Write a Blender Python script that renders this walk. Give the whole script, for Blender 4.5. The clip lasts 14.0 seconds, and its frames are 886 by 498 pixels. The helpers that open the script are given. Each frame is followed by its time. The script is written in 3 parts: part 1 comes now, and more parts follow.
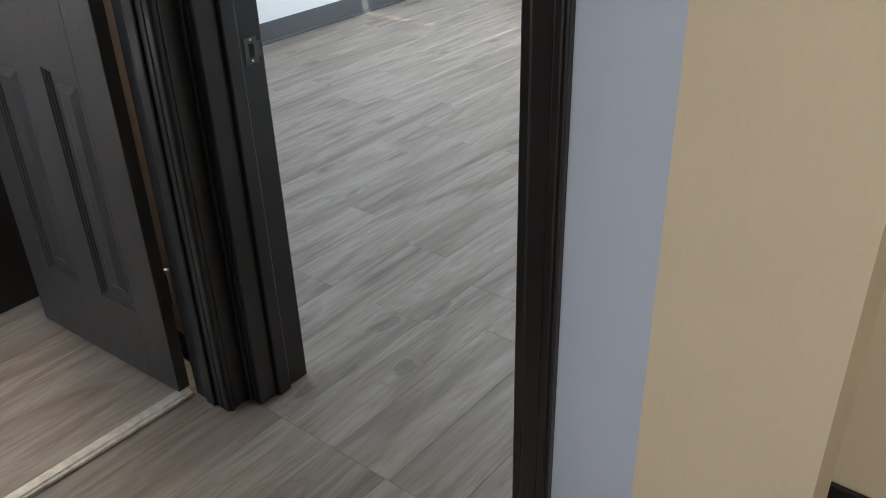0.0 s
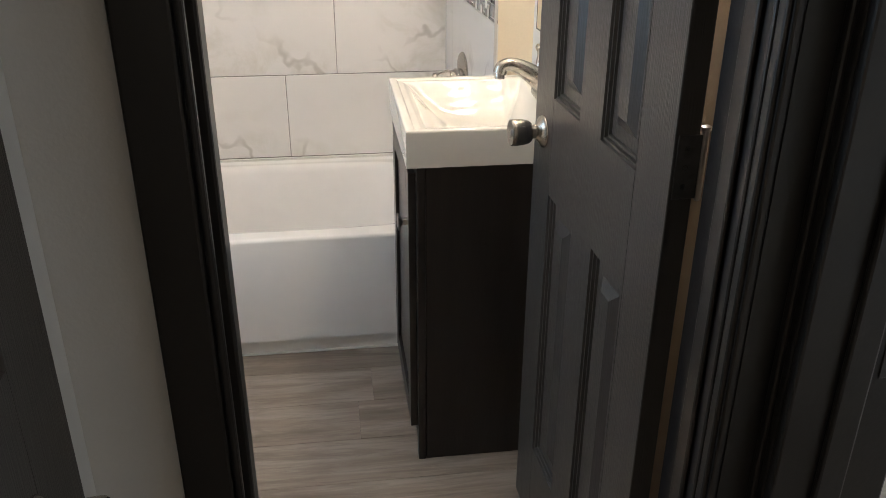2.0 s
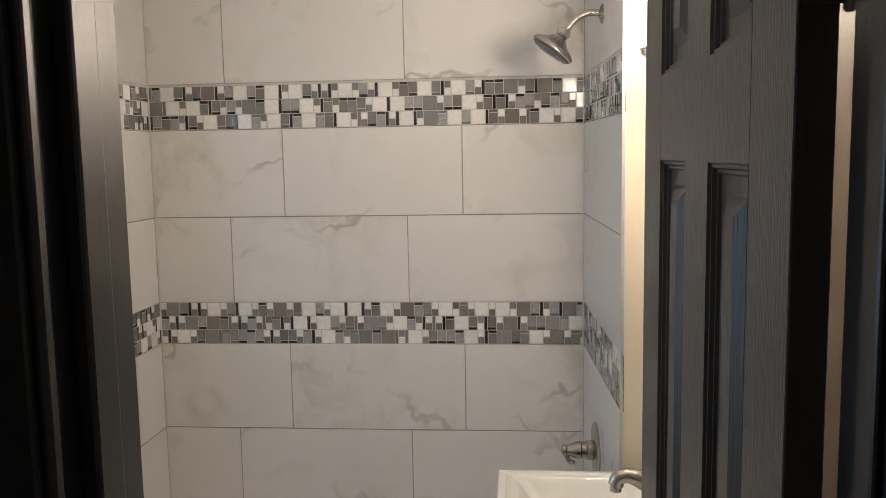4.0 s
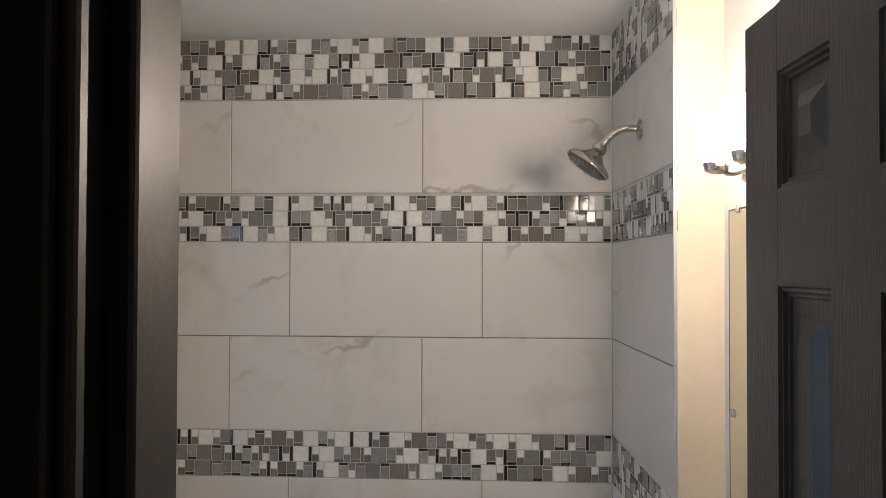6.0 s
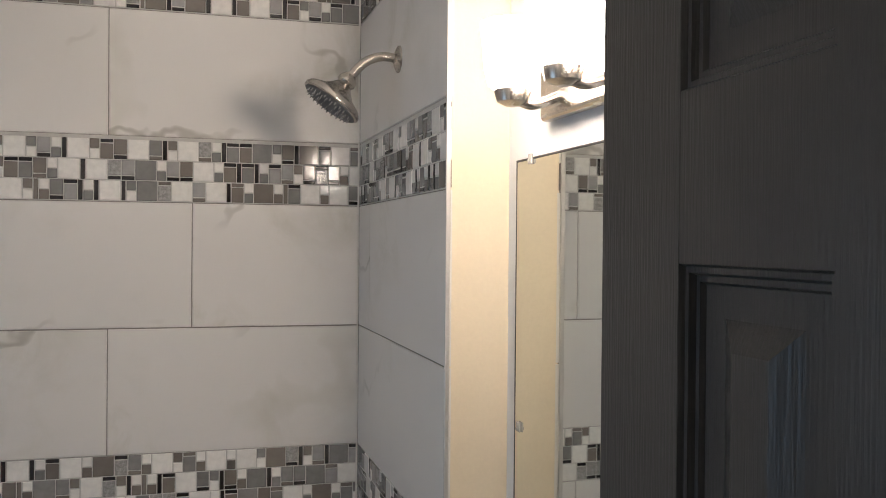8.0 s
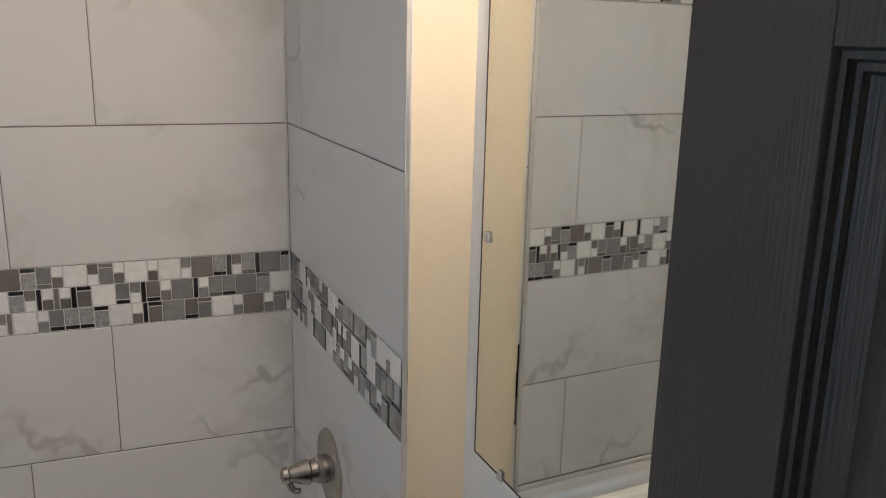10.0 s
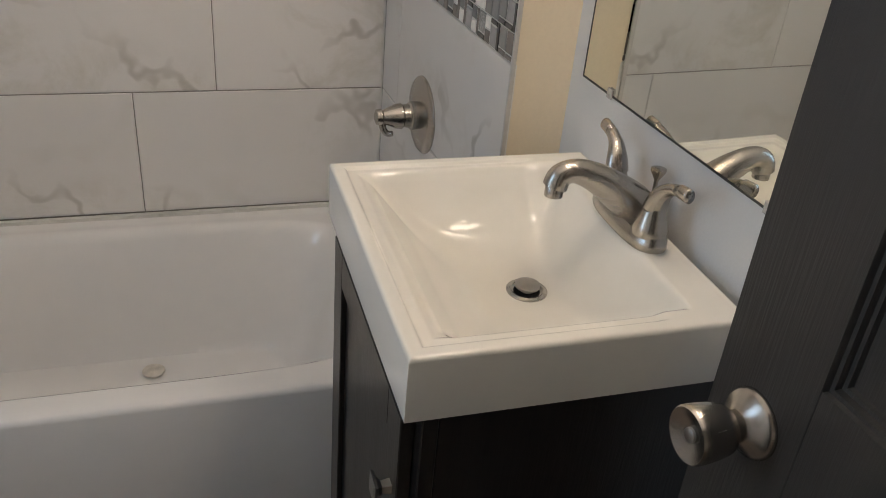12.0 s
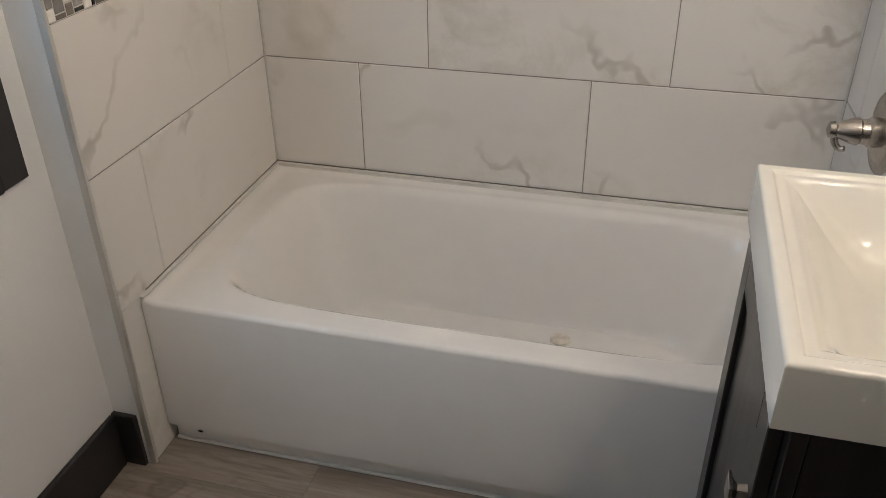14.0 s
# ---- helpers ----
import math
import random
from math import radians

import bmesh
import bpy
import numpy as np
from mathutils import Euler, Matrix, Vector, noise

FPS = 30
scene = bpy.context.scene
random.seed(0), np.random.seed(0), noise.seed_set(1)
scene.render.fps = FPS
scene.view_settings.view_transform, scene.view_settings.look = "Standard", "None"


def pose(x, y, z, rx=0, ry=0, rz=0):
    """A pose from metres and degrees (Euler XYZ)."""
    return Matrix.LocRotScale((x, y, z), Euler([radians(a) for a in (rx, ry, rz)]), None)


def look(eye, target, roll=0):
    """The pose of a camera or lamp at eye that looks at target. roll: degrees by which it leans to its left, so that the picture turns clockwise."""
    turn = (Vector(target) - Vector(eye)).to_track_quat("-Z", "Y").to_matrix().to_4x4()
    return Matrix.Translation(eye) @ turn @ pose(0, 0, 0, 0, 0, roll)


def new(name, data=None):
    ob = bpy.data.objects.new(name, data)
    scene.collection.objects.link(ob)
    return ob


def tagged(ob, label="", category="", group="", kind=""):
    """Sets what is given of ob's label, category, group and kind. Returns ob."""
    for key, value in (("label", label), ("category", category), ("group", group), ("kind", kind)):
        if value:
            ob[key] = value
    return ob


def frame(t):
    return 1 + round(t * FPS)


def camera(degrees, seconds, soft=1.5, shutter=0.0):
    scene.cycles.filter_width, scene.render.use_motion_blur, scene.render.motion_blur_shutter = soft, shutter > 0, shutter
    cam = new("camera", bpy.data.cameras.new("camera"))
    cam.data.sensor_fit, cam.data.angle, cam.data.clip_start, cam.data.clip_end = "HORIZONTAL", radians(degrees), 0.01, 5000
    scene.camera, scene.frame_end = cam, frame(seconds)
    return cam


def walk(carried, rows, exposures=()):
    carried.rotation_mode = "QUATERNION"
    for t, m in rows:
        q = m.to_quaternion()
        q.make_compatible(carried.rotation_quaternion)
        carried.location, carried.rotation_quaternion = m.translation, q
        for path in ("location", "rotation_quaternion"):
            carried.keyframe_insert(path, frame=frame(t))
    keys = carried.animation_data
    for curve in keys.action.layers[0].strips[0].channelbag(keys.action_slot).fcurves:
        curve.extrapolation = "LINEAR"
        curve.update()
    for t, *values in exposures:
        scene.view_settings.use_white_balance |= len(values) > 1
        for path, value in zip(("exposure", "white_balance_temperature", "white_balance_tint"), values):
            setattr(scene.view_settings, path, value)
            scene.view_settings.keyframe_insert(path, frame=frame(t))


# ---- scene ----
cam = camera(55.6, 14.0, soft=0.8)
PATH = [
    (0, (-0.896, -3.752, 1.438), (0.444, -2.649, 0.445), -1.8),
    (0.5, (-0.81, -3.507, 1.445), (0.36, -2.184, 0.506), 1.0),
    (1, (-0.693, -3.356, 1.446), (0.237, -1.854, 0.508), 0.4),
    (1.5, (-0.504, -3.251, 1.455), (-0.014, -1.555, 0.516), 0.2),
    (2, (-0.436, -3.088, 1.483), (-0.187, -1.298, 0.626), 0.3),
    (2.2, (-0.431, -3.005, 1.506), (-0.195, -1.157, 0.778), 0.1),
    (2.5, (-0.43, -2.932, 1.556), (-0.21, -1.036, 0.959), -0.7),
    (3, (-0.357, -2.889, 1.619), (-0.292, -0.931, 1.215), -0.9),
    (3.5, (-0.26, -2.855, 1.674), (-0.306, -0.877, 1.379), -1.0),
    (4, (-0.22, -2.815, 1.704), (-0.397, -0.836, 1.472), -1.0),
    (4.2, (-0.215, -2.81, 1.721), (-0.437, -0.831, 1.533), -0.9),
    (6.3, (-0.381, -2.562, 1.701), (-0.446, -0.566, 1.751), 0.6),
    (6.5, (-0.385, -2.503, 1.698), (-0.361, -0.506, 1.743), 0.3),
    (7, (-0.327, -2.323, 1.707), (-0.218, -0.327, 1.726), -0.6),
    (7.5, (-0.295, -2.188, 1.718), (-0.095, -0.198, 1.685), 0.7),
    (7.7, (-0.302, -2.147, 1.708), (0.044, -0.178, 1.694), 1.0),
    (9.8, (-0.399, -1.935, 1.685), (0.348, -0.116, 1.318), 1.6),
    (10, (-0.361, -1.913, 1.686), (0.344, -0.107, 1.197), 1.3),
    (10.5, (-0.384, -1.894, 1.61), (0.31, -0.17, 0.872), 1.6),
    (11, (-0.392, -1.905, 1.565), (0.293, -0.222, 0.73), 2.7),
    (11.5, (-0.451, -1.938, 1.512), (0.22, -0.275, 0.627), 4.6),
    (12, (-0.474, -1.969, 1.462), (0.086, -0.333, 0.457), 5.3),
    (12.5, (-0.49, -1.999, 1.433), (0.004, -0.366, 0.389), 5.1),
    (13, (-0.475, -2.032, 1.409), (-0.122, -0.403, 0.303), 4.4),
    (13.5, (-0.44, -2.06, 1.432), (-0.562, -0.424, 0.288), 0.4),
    (14, (-0.432, -2.036, 1.458), (-0.877, -0.378, 0.432), -0.6),
]
walk(cam, [(t, look(eye, target, roll)) for t, eye, target, roll in PATH],
     exposures=[(0.0, 0.36, 6450, 10), (1.5, 0.24, 6900, 12), (2.3, -0.30, 7100, 12), (3.0, -0.76, 6950, 12), (4.2, -1.05, 6950, 12), (6.5, -1.42, 6650, 12), (7.7, -1.38, 6650, 12), (10.0, -1.26, 6700, 12), (11.0, -0.98, 7000, 12), (12.0, -1.02, 7050, 13), (13.0, -0.96, 7000, 12), (14.0, -0.74, 7000, 12)])

# ---- world, sun, large lights ----
SUN_ELEVATION = 22.0
sky_world = bpy.data.worlds.new("sky")
scene.world = sky_world
sky_world.use_nodes = True
sky_nodes = sky_world.node_tree.nodes
sky = sky_nodes.new("ShaderNodeTexSky")
sky.sky_type, sky.sun_disc = "NISHITA", False
sky.sun_elevation, sky.sun_rotation = radians(SUN_ELEVATION), radians(180)
sky_nodes["Background"].inputs["Strength"].default_value = 0.1
sky_world.node_tree.links.new(sky.outputs["Color"], sky_nodes["Background"].inputs["Color"])

sun_data = bpy.data.lights.new("sun", "SUN")
sun_data.energy, sun_data.angle, sun_data.color = 5.0, radians(0.3), (1.0, 0.95, 0.88)
sun = new("sun", sun_data)
sun.matrix_basis = look((0, -math.cos(radians(SUN_ELEVATION)), math.sin(radians(SUN_ELEVATION))), (0, 0, 0))


def window_light(name, eye, target, w, h, power, color):
    data = bpy.data.lights.new(name, "AREA")
    data.shape, data.size, data.size_y, data.energy, data.color = "RECTANGLE", w, h, power, color
    ob = new(name, data)
    ob.matrix_basis = look(eye, target)
    return ob


DAY = (0.80, 0.90, 1.0)
window_light("bath_window_light", (-1.60, -1.23, 1.40), (0.0, -1.23, 1.30), 0.56, 1.0, 10.5, (0.48, 0.72, 1.0))
window_light("bedroom_window_light", (4.97, -1.7, 1.45), (0.0, -1.7, 1.0), 1.3, 1.2, 104.0, DAY)
# the hall one is an added fill lamp, no window is known there
window_light("hall_window_light", (-2.85, -4.6, 1.5), (0.0, -4.0, 1.1), 1.2, 1.2, 22.0, (1.0, 0.93, 0.85))
WARM = (1.0, 0.84, 0.69)


# ---- materials ----
def material(name, color, rough=0.5, metal=0.0, vary=0.08, scale=6.0, stretch=(1, 1, 1), bump=0.05, grain=60.0, coat=0.0, tint=0.0):
    m = bpy.data.materials.new(name)
    m.use_nodes = True
    nt = m.node_tree
    n, li = nt.nodes, nt.links
    b = n["Principled BSDF"]
    b.inputs["Roughness"].default_value, b.inputs["Metallic"].default_value = rough, metal
    b.inputs["Coat Weight"].default_value = coat
    b.inputs["Coat Roughness"].default_value = 0.05
    co = n.new("ShaderNodeTexCoord")
    mp = n.new("ShaderNodeMapping")
    mp.inputs["Scale"].default_value = stretch
    li.new(co.outputs["Object"], mp.inputs["Vector"])
    broad, fine = n.new("ShaderNodeTexNoise"), n.new("ShaderNodeTexNoise")
    for tex, s, d in ((broad, scale, 4), (fine, grain, 6)):
        tex.inputs["Scale"].default_value, tex.inputs["Detail"].default_value = s, d
        li.new(mp.outputs["Vector"], tex.inputs["Vector"])
    add = n.new("ShaderNodeMath")
    add.operation = "MULTIPLY_ADD"
    li.new(fine.outputs["Fac"], add.inputs[0])
    add.inputs[1].default_value = 0.5
    li.new(broad.outputs["Fac"], add.inputs[2])
    ramp = n.new("ShaderNodeValToRGB")
    ramp.color_ramp.elements[0].position, ramp.color_ramp.elements[1].position = 0.45, 1.05
    ramp.color_ramp.elements[0].color = (*[max(0, c * (1 - vary)) for c in color], 1)
    ramp.color_ramp.elements[1].color = (*[min(1, c * (1 + vary)) for c in color], 1)
    li.new(add.outputs[0], ramp.inputs["Fac"])
    out = ramp.outputs["Color"]
    if tint:
        info = n.new("ShaderNodeObjectInfo")
        hsv = n.new("ShaderNodeHueSaturation")
        rng = n.new("ShaderNodeMapRange")
        rng.inputs["To Min"].default_value, rng.inputs["To Max"].default_value = 1 - tint, 1 + tint
        li.new(info.outputs["Random"], rng.inputs["Value"])
        li.new(rng.outputs["Result"], hsv.inputs["Value"])
        li.new(out, hsv.inputs["Color"])
        out = hsv.outputs["Color"]
    li.new(out, b.inputs["Base Color"])
    rr = n.new("ShaderNodeMapRange")
    rr.inputs["To Min"].default_value, rr.inputs["To Max"].default_value = max(0.02, rough * 0.85), min(1, rough * 1.15)
    li.new(broad.outputs["Fac"], rr.inputs["Value"])
    li.new(rr.outputs["Result"], b.inputs["Roughness"])
    if bump:
        bp = n.new("ShaderNodeBump")
        bp.inputs["Strength"].default_value, bp.inputs["Distance"].default_value = bump, 0.004
        li.new(fine.outputs["Fac"], bp.inputs["Height"])
        li.new(bp.outputs["Normal"], b.inputs["Normal"])
    return m


def mixed(nt, fac, a, b):
    mx = nt.nodes.new("ShaderNodeMix")
    mx.data_type = "RGBA"
    for socket, v in ((mx.inputs[0], fac), (mx.inputs[6], a), (mx.inputs[7], b)):
        if isinstance(v, (int, float)):
            socket.default_value = v
        elif isinstance(v, tuple):
            socket.default_value = (*v, 1)
        else:
            nt.links.new(v, socket)
    return mx.outputs[2]


def shifted(nt, amount, scale):
    """Object coordinates, moved by a random step for each piece."""
    n, li = nt.nodes, nt.links
    co, info = n.new("ShaderNodeTexCoord"), n.new("ShaderNodeObjectInfo")
    comb = n.new("ShaderNodeCombineXYZ")
    mul = n.new("ShaderNodeMath")
    mul.operation = "MULTIPLY"
    mul.inputs[1].default_value = amount
    li.new(info.outputs["Random"], mul.inputs[0])
    for k in range(3):
        li.new(mul.outputs[0], comb.inputs[k])
    mp = n.new("ShaderNodeMapping")
    mp.inputs["Scale"].default_value = scale
    li.new(co.outputs["Object"], mp.inputs["Vector"])
    vec = n.new("ShaderNodeVectorMath")
    vec.operation = "ADD"
    li.new(mp.outputs["Vector"], vec.inputs[0])
    li.new(comb.outputs[0], vec.inputs[1])
    return vec.outputs[0], info


def noise_node(nt, vec, scale, detail=5, rough=0.55, distort=0.0):
    t = nt.nodes.new("ShaderNodeTexNoise")
    t.inputs["Scale"].default_value, t.inputs["Detail"].default_value = scale, detail
    t.inputs["Roughness"].default_value, t.inputs["Distortion"].default_value = rough, distort
    nt.links.new(vec, t.inputs["Vector"])
    return t.outputs["Fac"]


def ramped(nt, fac, stops):
    r = nt.nodes.new("ShaderNodeValToRGB")
    els = r.color_ramp.elements
    while len(els) < len(stops):
        els.new(0.5)
    for e, (p, c) in zip(els, stops):
        e.position, e.color = p, (c, c, c, 1) if isinstance(c, (int, float)) else (*c, 1)
    nt.links.new(fac, r.inputs["Fac"])
    return r.outputs["Color"]


def marble():
    """Honed white tile: long thin broken veins, soft olive smudges and faint clouds."""
    m = bpy.data.materials.new("marble_look_tile")
    m.use_nodes = True
    nt = m.node_tree
    b = nt.nodes["Principled BSDF"]
    vec, info = shifted(nt, 23.0, (1, 1, 1))

    def times(a, c):
        mul = nt.nodes.new("ShaderNodeMath")
        mul.operation = "MULTIPLY"
        for socket, v in ((mul.inputs[0], a), (mul.inputs[1], c)):
            if isinstance(v, (int, float)):
                socket.default_value = v
            else:
                nt.links.new(v, socket)
        return mul.outputs[0]

    def streaks(turn, scale, distort, wide):
        mp = nt.nodes.new("ShaderNodeMapping")
        mp.inputs["Rotation"].default_value = (0, radians(turn), 0)
        nt.links.new(vec, mp.inputs["Vector"])
        w = nt.nodes.new("ShaderNodeTexWave")
        w.wave_type, w.bands_direction = "BANDS", "Z"
        w.inputs["Scale"].default_value, w.inputs["Distortion"].default_value = scale, distort
        w.inputs["Detail"].default_value, w.inputs["Detail Scale"].default_value = 5.0, 1.6
        w.inputs["Detail Roughness"].default_value = 0.62
        nt.links.new(mp.outputs["Vector"], w.inputs["Vector"])
        return ramped(nt, w.outputs["Fac"], [(1.0 - wide, 0.0), (1.0, 1.0)])

    where = ramped(nt, noise_node(nt, vec, 3.1, 2), [(0.50, 0.0), (0.64, 1.0)])
    other = ramped(nt, noise_node(nt, vec, 2.3, 2, 0.5, 0.3), [(0.52, 0.0), (0.66, 1.0)])
    thin = times(times(streaks(24, 0.75, 7.0, 0.012), where), 0.60)
    cross = times(times(streaks(-38, 0.60, 9.0, 0.009), other), 0.50)
    soft = times(times(streaks(52, 0.55, 10.0, 0.11), where), 0.22)
    smudge = times(times(ramped(nt, noise_node(nt, vec, 7.0, 7, 0.66, 0.5), [(0.46, 0.0), (0.70, 1.0)]), other), 0.52)
    base = mixed(nt, noise_node(nt, vec, 1.6, 3), (0.68, 0.655, 0.62), (0.76, 0.74, 0.71))
    col = mixed(nt, smudge, base, (0.42, 0.39, 0.29))
    col = mixed(nt, soft, col, (0.46, 0.43, 0.34))
    col = mixed(nt, thin, col, (0.30, 0.275, 0.23))
    col = mixed(nt, cross, col, (0.33, 0.30, 0.25))
    nt.links.new(col, b.inputs["Base Color"])
    b.inputs["Roughness"].default_value = 0.34
    bp = nt.nodes.new("ShaderNodeBump")
    bp.inputs["Strength"].default_value, bp.inputs["Distance"].default_value = 0.03, 0.003
    nt.links.new(noise_node(nt, vec, 30, 3), bp.inputs["Height"])
    nt.links.new(bp.outputs["Normal"], b.inputs["Normal"])
    return m


def planks_material():
    m = bpy.data.materials.new("grey_oak_plank")
    m.use_nodes = True
    nt = m.node_tree
    b = nt.nodes["Principled BSDF"]
    vec, info = shifted(nt, 31.0, (0.55, 5.0, 1.0))
    streak = noise_node(nt, vec, 1.7, 5, 0.56, 1.6)
    vec2, _ = shifted(nt, 17.0, (1.6, 17.0, 1.0))
    grain = noise_node(nt, vec2, 4.0, 6, 0.7, 0.8)
    vec3, _ = shifted(nt, 11.0, (2.0, 4.6, 1.0))
    bend = nt.nodes.new("ShaderNodeTexNoise")
    bend.inputs["Scale"].default_value = 3.0
    nt.links.new(vec3, bend.inputs["Vector"])
    push = nt.nodes.new("ShaderNodeVectorMath")
    push.operation = "MULTIPLY_ADD"
    nt.links.new(bend.outputs["Color"], push.inputs[0])
    push.inputs[1].default_value = (0.35, 0.35, 0.0)
    nt.links.new(vec3, push.inputs[2])
    cell = nt.nodes.new("ShaderNodeTexVoronoi")
    cell.inputs["Scale"].default_value = 1.15
    nt.links.new(push.outputs[0], cell.inputs["Vector"])
    knot = ramped(nt, cell.outputs["Distance"], [(0.05, 1.0), (0.16, 0.0)])
    halo = ramped(nt, cell.outputs["Distance"], [(0.10, 1.0), (0.34, 0.0)])
    # cathedral rings run round the knots
    ring = nt.nodes.new("ShaderNodeMath")
    ring.operation = "SINE"
    far = nt.nodes.new("ShaderNodeMath")
    far.operation = "MULTIPLY"
    far.inputs[1].default_value = 62.0
    nt.links.new(cell.outputs["Distance"], far.inputs[0])
    nt.links.new(far.outputs[0], ring.inputs[0])
    rings = ramped(nt, ring.outputs[0], [(0.35, 0.0), (0.95, 1.0)])
    both = nt.nodes.new("ShaderNodeMath")
    both.operation = "MULTIPLY"
    nt.links.new(rings, both.inputs[0])
    nt.links.new(halo, both.inputs[1])
    col = ramped(nt, streak, [(0.30, (0.140, 0.111, 0.085)), (0.44, (0.250, 0.208, 0.169)), (0.57, (0.325, 0.279, 0.234)), (0.72, (0.185, 0.151, 0.121))])
    patch = nt.nodes.new("ShaderNodeMath")
    patch.operation = "MULTIPLY"
    patch.inputs[1].default_value = 0.5
    nt.links.new(ramped(nt, noise_node(nt, vec, 0.8, 3, 0.55, 0.8), [(0.50, 0.0), (0.66, 1.0)]), patch.inputs[0])
    col = mixed(nt, patch.outputs[0], col, (0.125, 0.098, 0.074))
    dark = ramped(nt, grain, [(0.40, 0.0), (0.55, 1.0)])
    col = mixed(nt, dark, mixed(nt, 0.36, col, (0.13, 0.10, 0.082)), col)
    k1 = nt.nodes.new("ShaderNodeMath")
    k1.operation = "MULTIPLY"
    k1.inputs[1].default_value = 0.5
    nt.links.new(both.outputs[0], k1.inputs[0])
    col = mixed(nt, k1.outputs[0], col, (0.13, 0.105, 0.085))
    k2 = nt.nodes.new("ShaderNodeMath")
    k2.operation = "MULTIPLY"
    k2.inputs[1].default_value = 0.72
    nt.links.new(knot, k2.inputs[0])
    col = mixed(nt, k2.outputs[0], col, (0.10, 0.082, 0.068))
    hsv = nt.nodes.new("ShaderNodeHueSaturation")
    rng = nt.nodes.new("ShaderNodeMapRange")
    rng.inputs["To Min"].default_value, rng.inputs["To Max"].default_value = 0.96, 1.04
    nt.links.new(info.outputs["Random"], rng.inputs["Value"])
    nt.links.new(rng.outputs["Result"], hsv.inputs["Value"])
    nt.links.new(col, hsv.inputs["Color"])
    nt.links.new(hsv.outputs["Color"], b.inputs["Base Color"])
    b.inputs["Roughness"].default_value = 0.42
    bp = nt.nodes.new("ShaderNodeBump")
    bp.inputs["Strength"].default_value, bp.inputs["Distance"].default_value = 0.10, 0.002
    nt.links.new(grain, bp.inputs["Height"])
    nt.links.new(bp.outputs["Normal"], b.inputs["Normal"])
    return m


WHITE = material("white_wall_paint", (0.76, 0.765, 0.76), 0.6, vary=0.03, scale=2, bump=0.12, grain=220)
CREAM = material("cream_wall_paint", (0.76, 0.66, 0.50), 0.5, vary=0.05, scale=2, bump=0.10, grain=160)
# wall colour darkened to brown to stand for the dimness behind the door
DIM_TAN = material("dimmed_wall_paint", (0.44, 0.34, 0.24), 0.55, vary=0.06, scale=3, bump=0.12, grain=160)
# white wall paint with the blue of daylight mixed into the colour
DAYLIT = material("daylit_wall_paint", (0.55, 0.63, 0.78), 0.5, vary=0.03, scale=2, bump=0.10, grain=200)
CEIL = material("ceiling_paint", (0.74, 0.74, 0.73), 0.8, vary=0.03, scale=2, bump=0.2, grain=150)
BLACK = material("black_trim_paint", (0.016, 0.0145, 0.0145), 0.36, vary=0.18, scale=5, bump=0.07, grain=110)
DOORPAINT = material("charcoal_door_paint", (0.046, 0.043, 0.040), 0.38, vary=0.08, scale=3, stretch=(14, 14, 0.5), bump=0.22, grain=26)
GREYBASE = material("dark_grey_baseboard_paint", (0.060, 0.065, 0.068), 0.4, vary=0.12, scale=5, bump=0.05)
ESPRESSO = material("espresso_cabinet_wood", (0.017, 0.013, 0.011), 0.33, vary=0.3, scale=3, stretch=(10, 10, 0.7), bump=0.10, grain=30)
PORCELAIN = material("white_porcelain", (0.82, 0.80, 0.73), 0.03, vary=0.02, scale=2, bump=0.0, coat=0.6)
ENAMEL = material("white_tub_enamel", (0.77, 0.755, 0.73), 0.035, vary=0.03, scale=2, bump=0.0, grain=18, coat=0.5)
NICKEL = material("brushed_nickel", (0.45, 0.42, 0.385), 0.26, 1.0, vary=0.08, scale=20, stretch=(1, 1, 8), bump=0.06, grain=120)
CHROME = material("dull_chrome", (0.50, 0.49, 0.47), 0.18, 1.0, vary=0.08, scale=20, bump=0.02)
STEEL = material("zinc_steel", (0.42, 0.41, 0.40), 0.35, 1.0, vary=0.15, scale=25, bump=0.08)
SATIN = material("satin_aluminium", (0.62, 0.60, 0.57), 0.42, 0.7, vary=0.06, scale=20, bump=0.03)
TARNISH = material("tarnished_steel", (0.10, 0.10, 0.10), 0.45, 0.8, vary=0.3, scale=40, bump=0.1)
ALU = material("aluminium_threshold", (0.62, 0.58, 0.51), 0.5, 0.3, vary=0.2, scale=30, bump=0.2)
GROUT = material("warm_grey_grout", (0.26, 0.245, 0.22), 0.85, vary=0.1, scale=30, bump=0.3, grain=300)
PALEGROUT = material("pale_grey_grout", (0.52, 0.505, 0.475), 0.85, vary=0.1, scale=40, bump=0.3, grain=300)
CAULK = material("white_caulk", (0.66, 0.64, 0.60), 0.6, vary=0.08, scale=25, bump=0.2)
SUBFLOOR = material("dark_joint", (0.13, 0.11, 0.095), 0.9)
PLASTIC = material("white_plastic", (0.75, 0.75, 0.72), 0.35, vary=0.02)
CLIP = material("cloudy_clear_plastic", (0.50, 0.49, 0.46), 0.15, vary=0.15, scale=60, bump=0.1, coat=0.5)
DARK = material("black_hole", (0.01, 0.01, 0.01), 0.8)
RUBBER = material("grey_nozzle_rubber", (0.10, 0.10, 0.10), 0.6)
FABRIC = material("grey_roller_shade_cloth", (0.30, 0.30, 0.30), 0.9, bump=0.3, grain=300)
M_WHITE = material("pearl_glass", (0.83, 0.81, 0.77), 0.10, vary=0.07, scale=60, bump=0.05, coat=0.45, tint=0.08)
M_LIGHT = material("pale_grey_glass", (0.34, 0.335, 0.325), 0.10, vary=0.10, scale=50, bump=0.08, coat=0.45, tint=0.12)
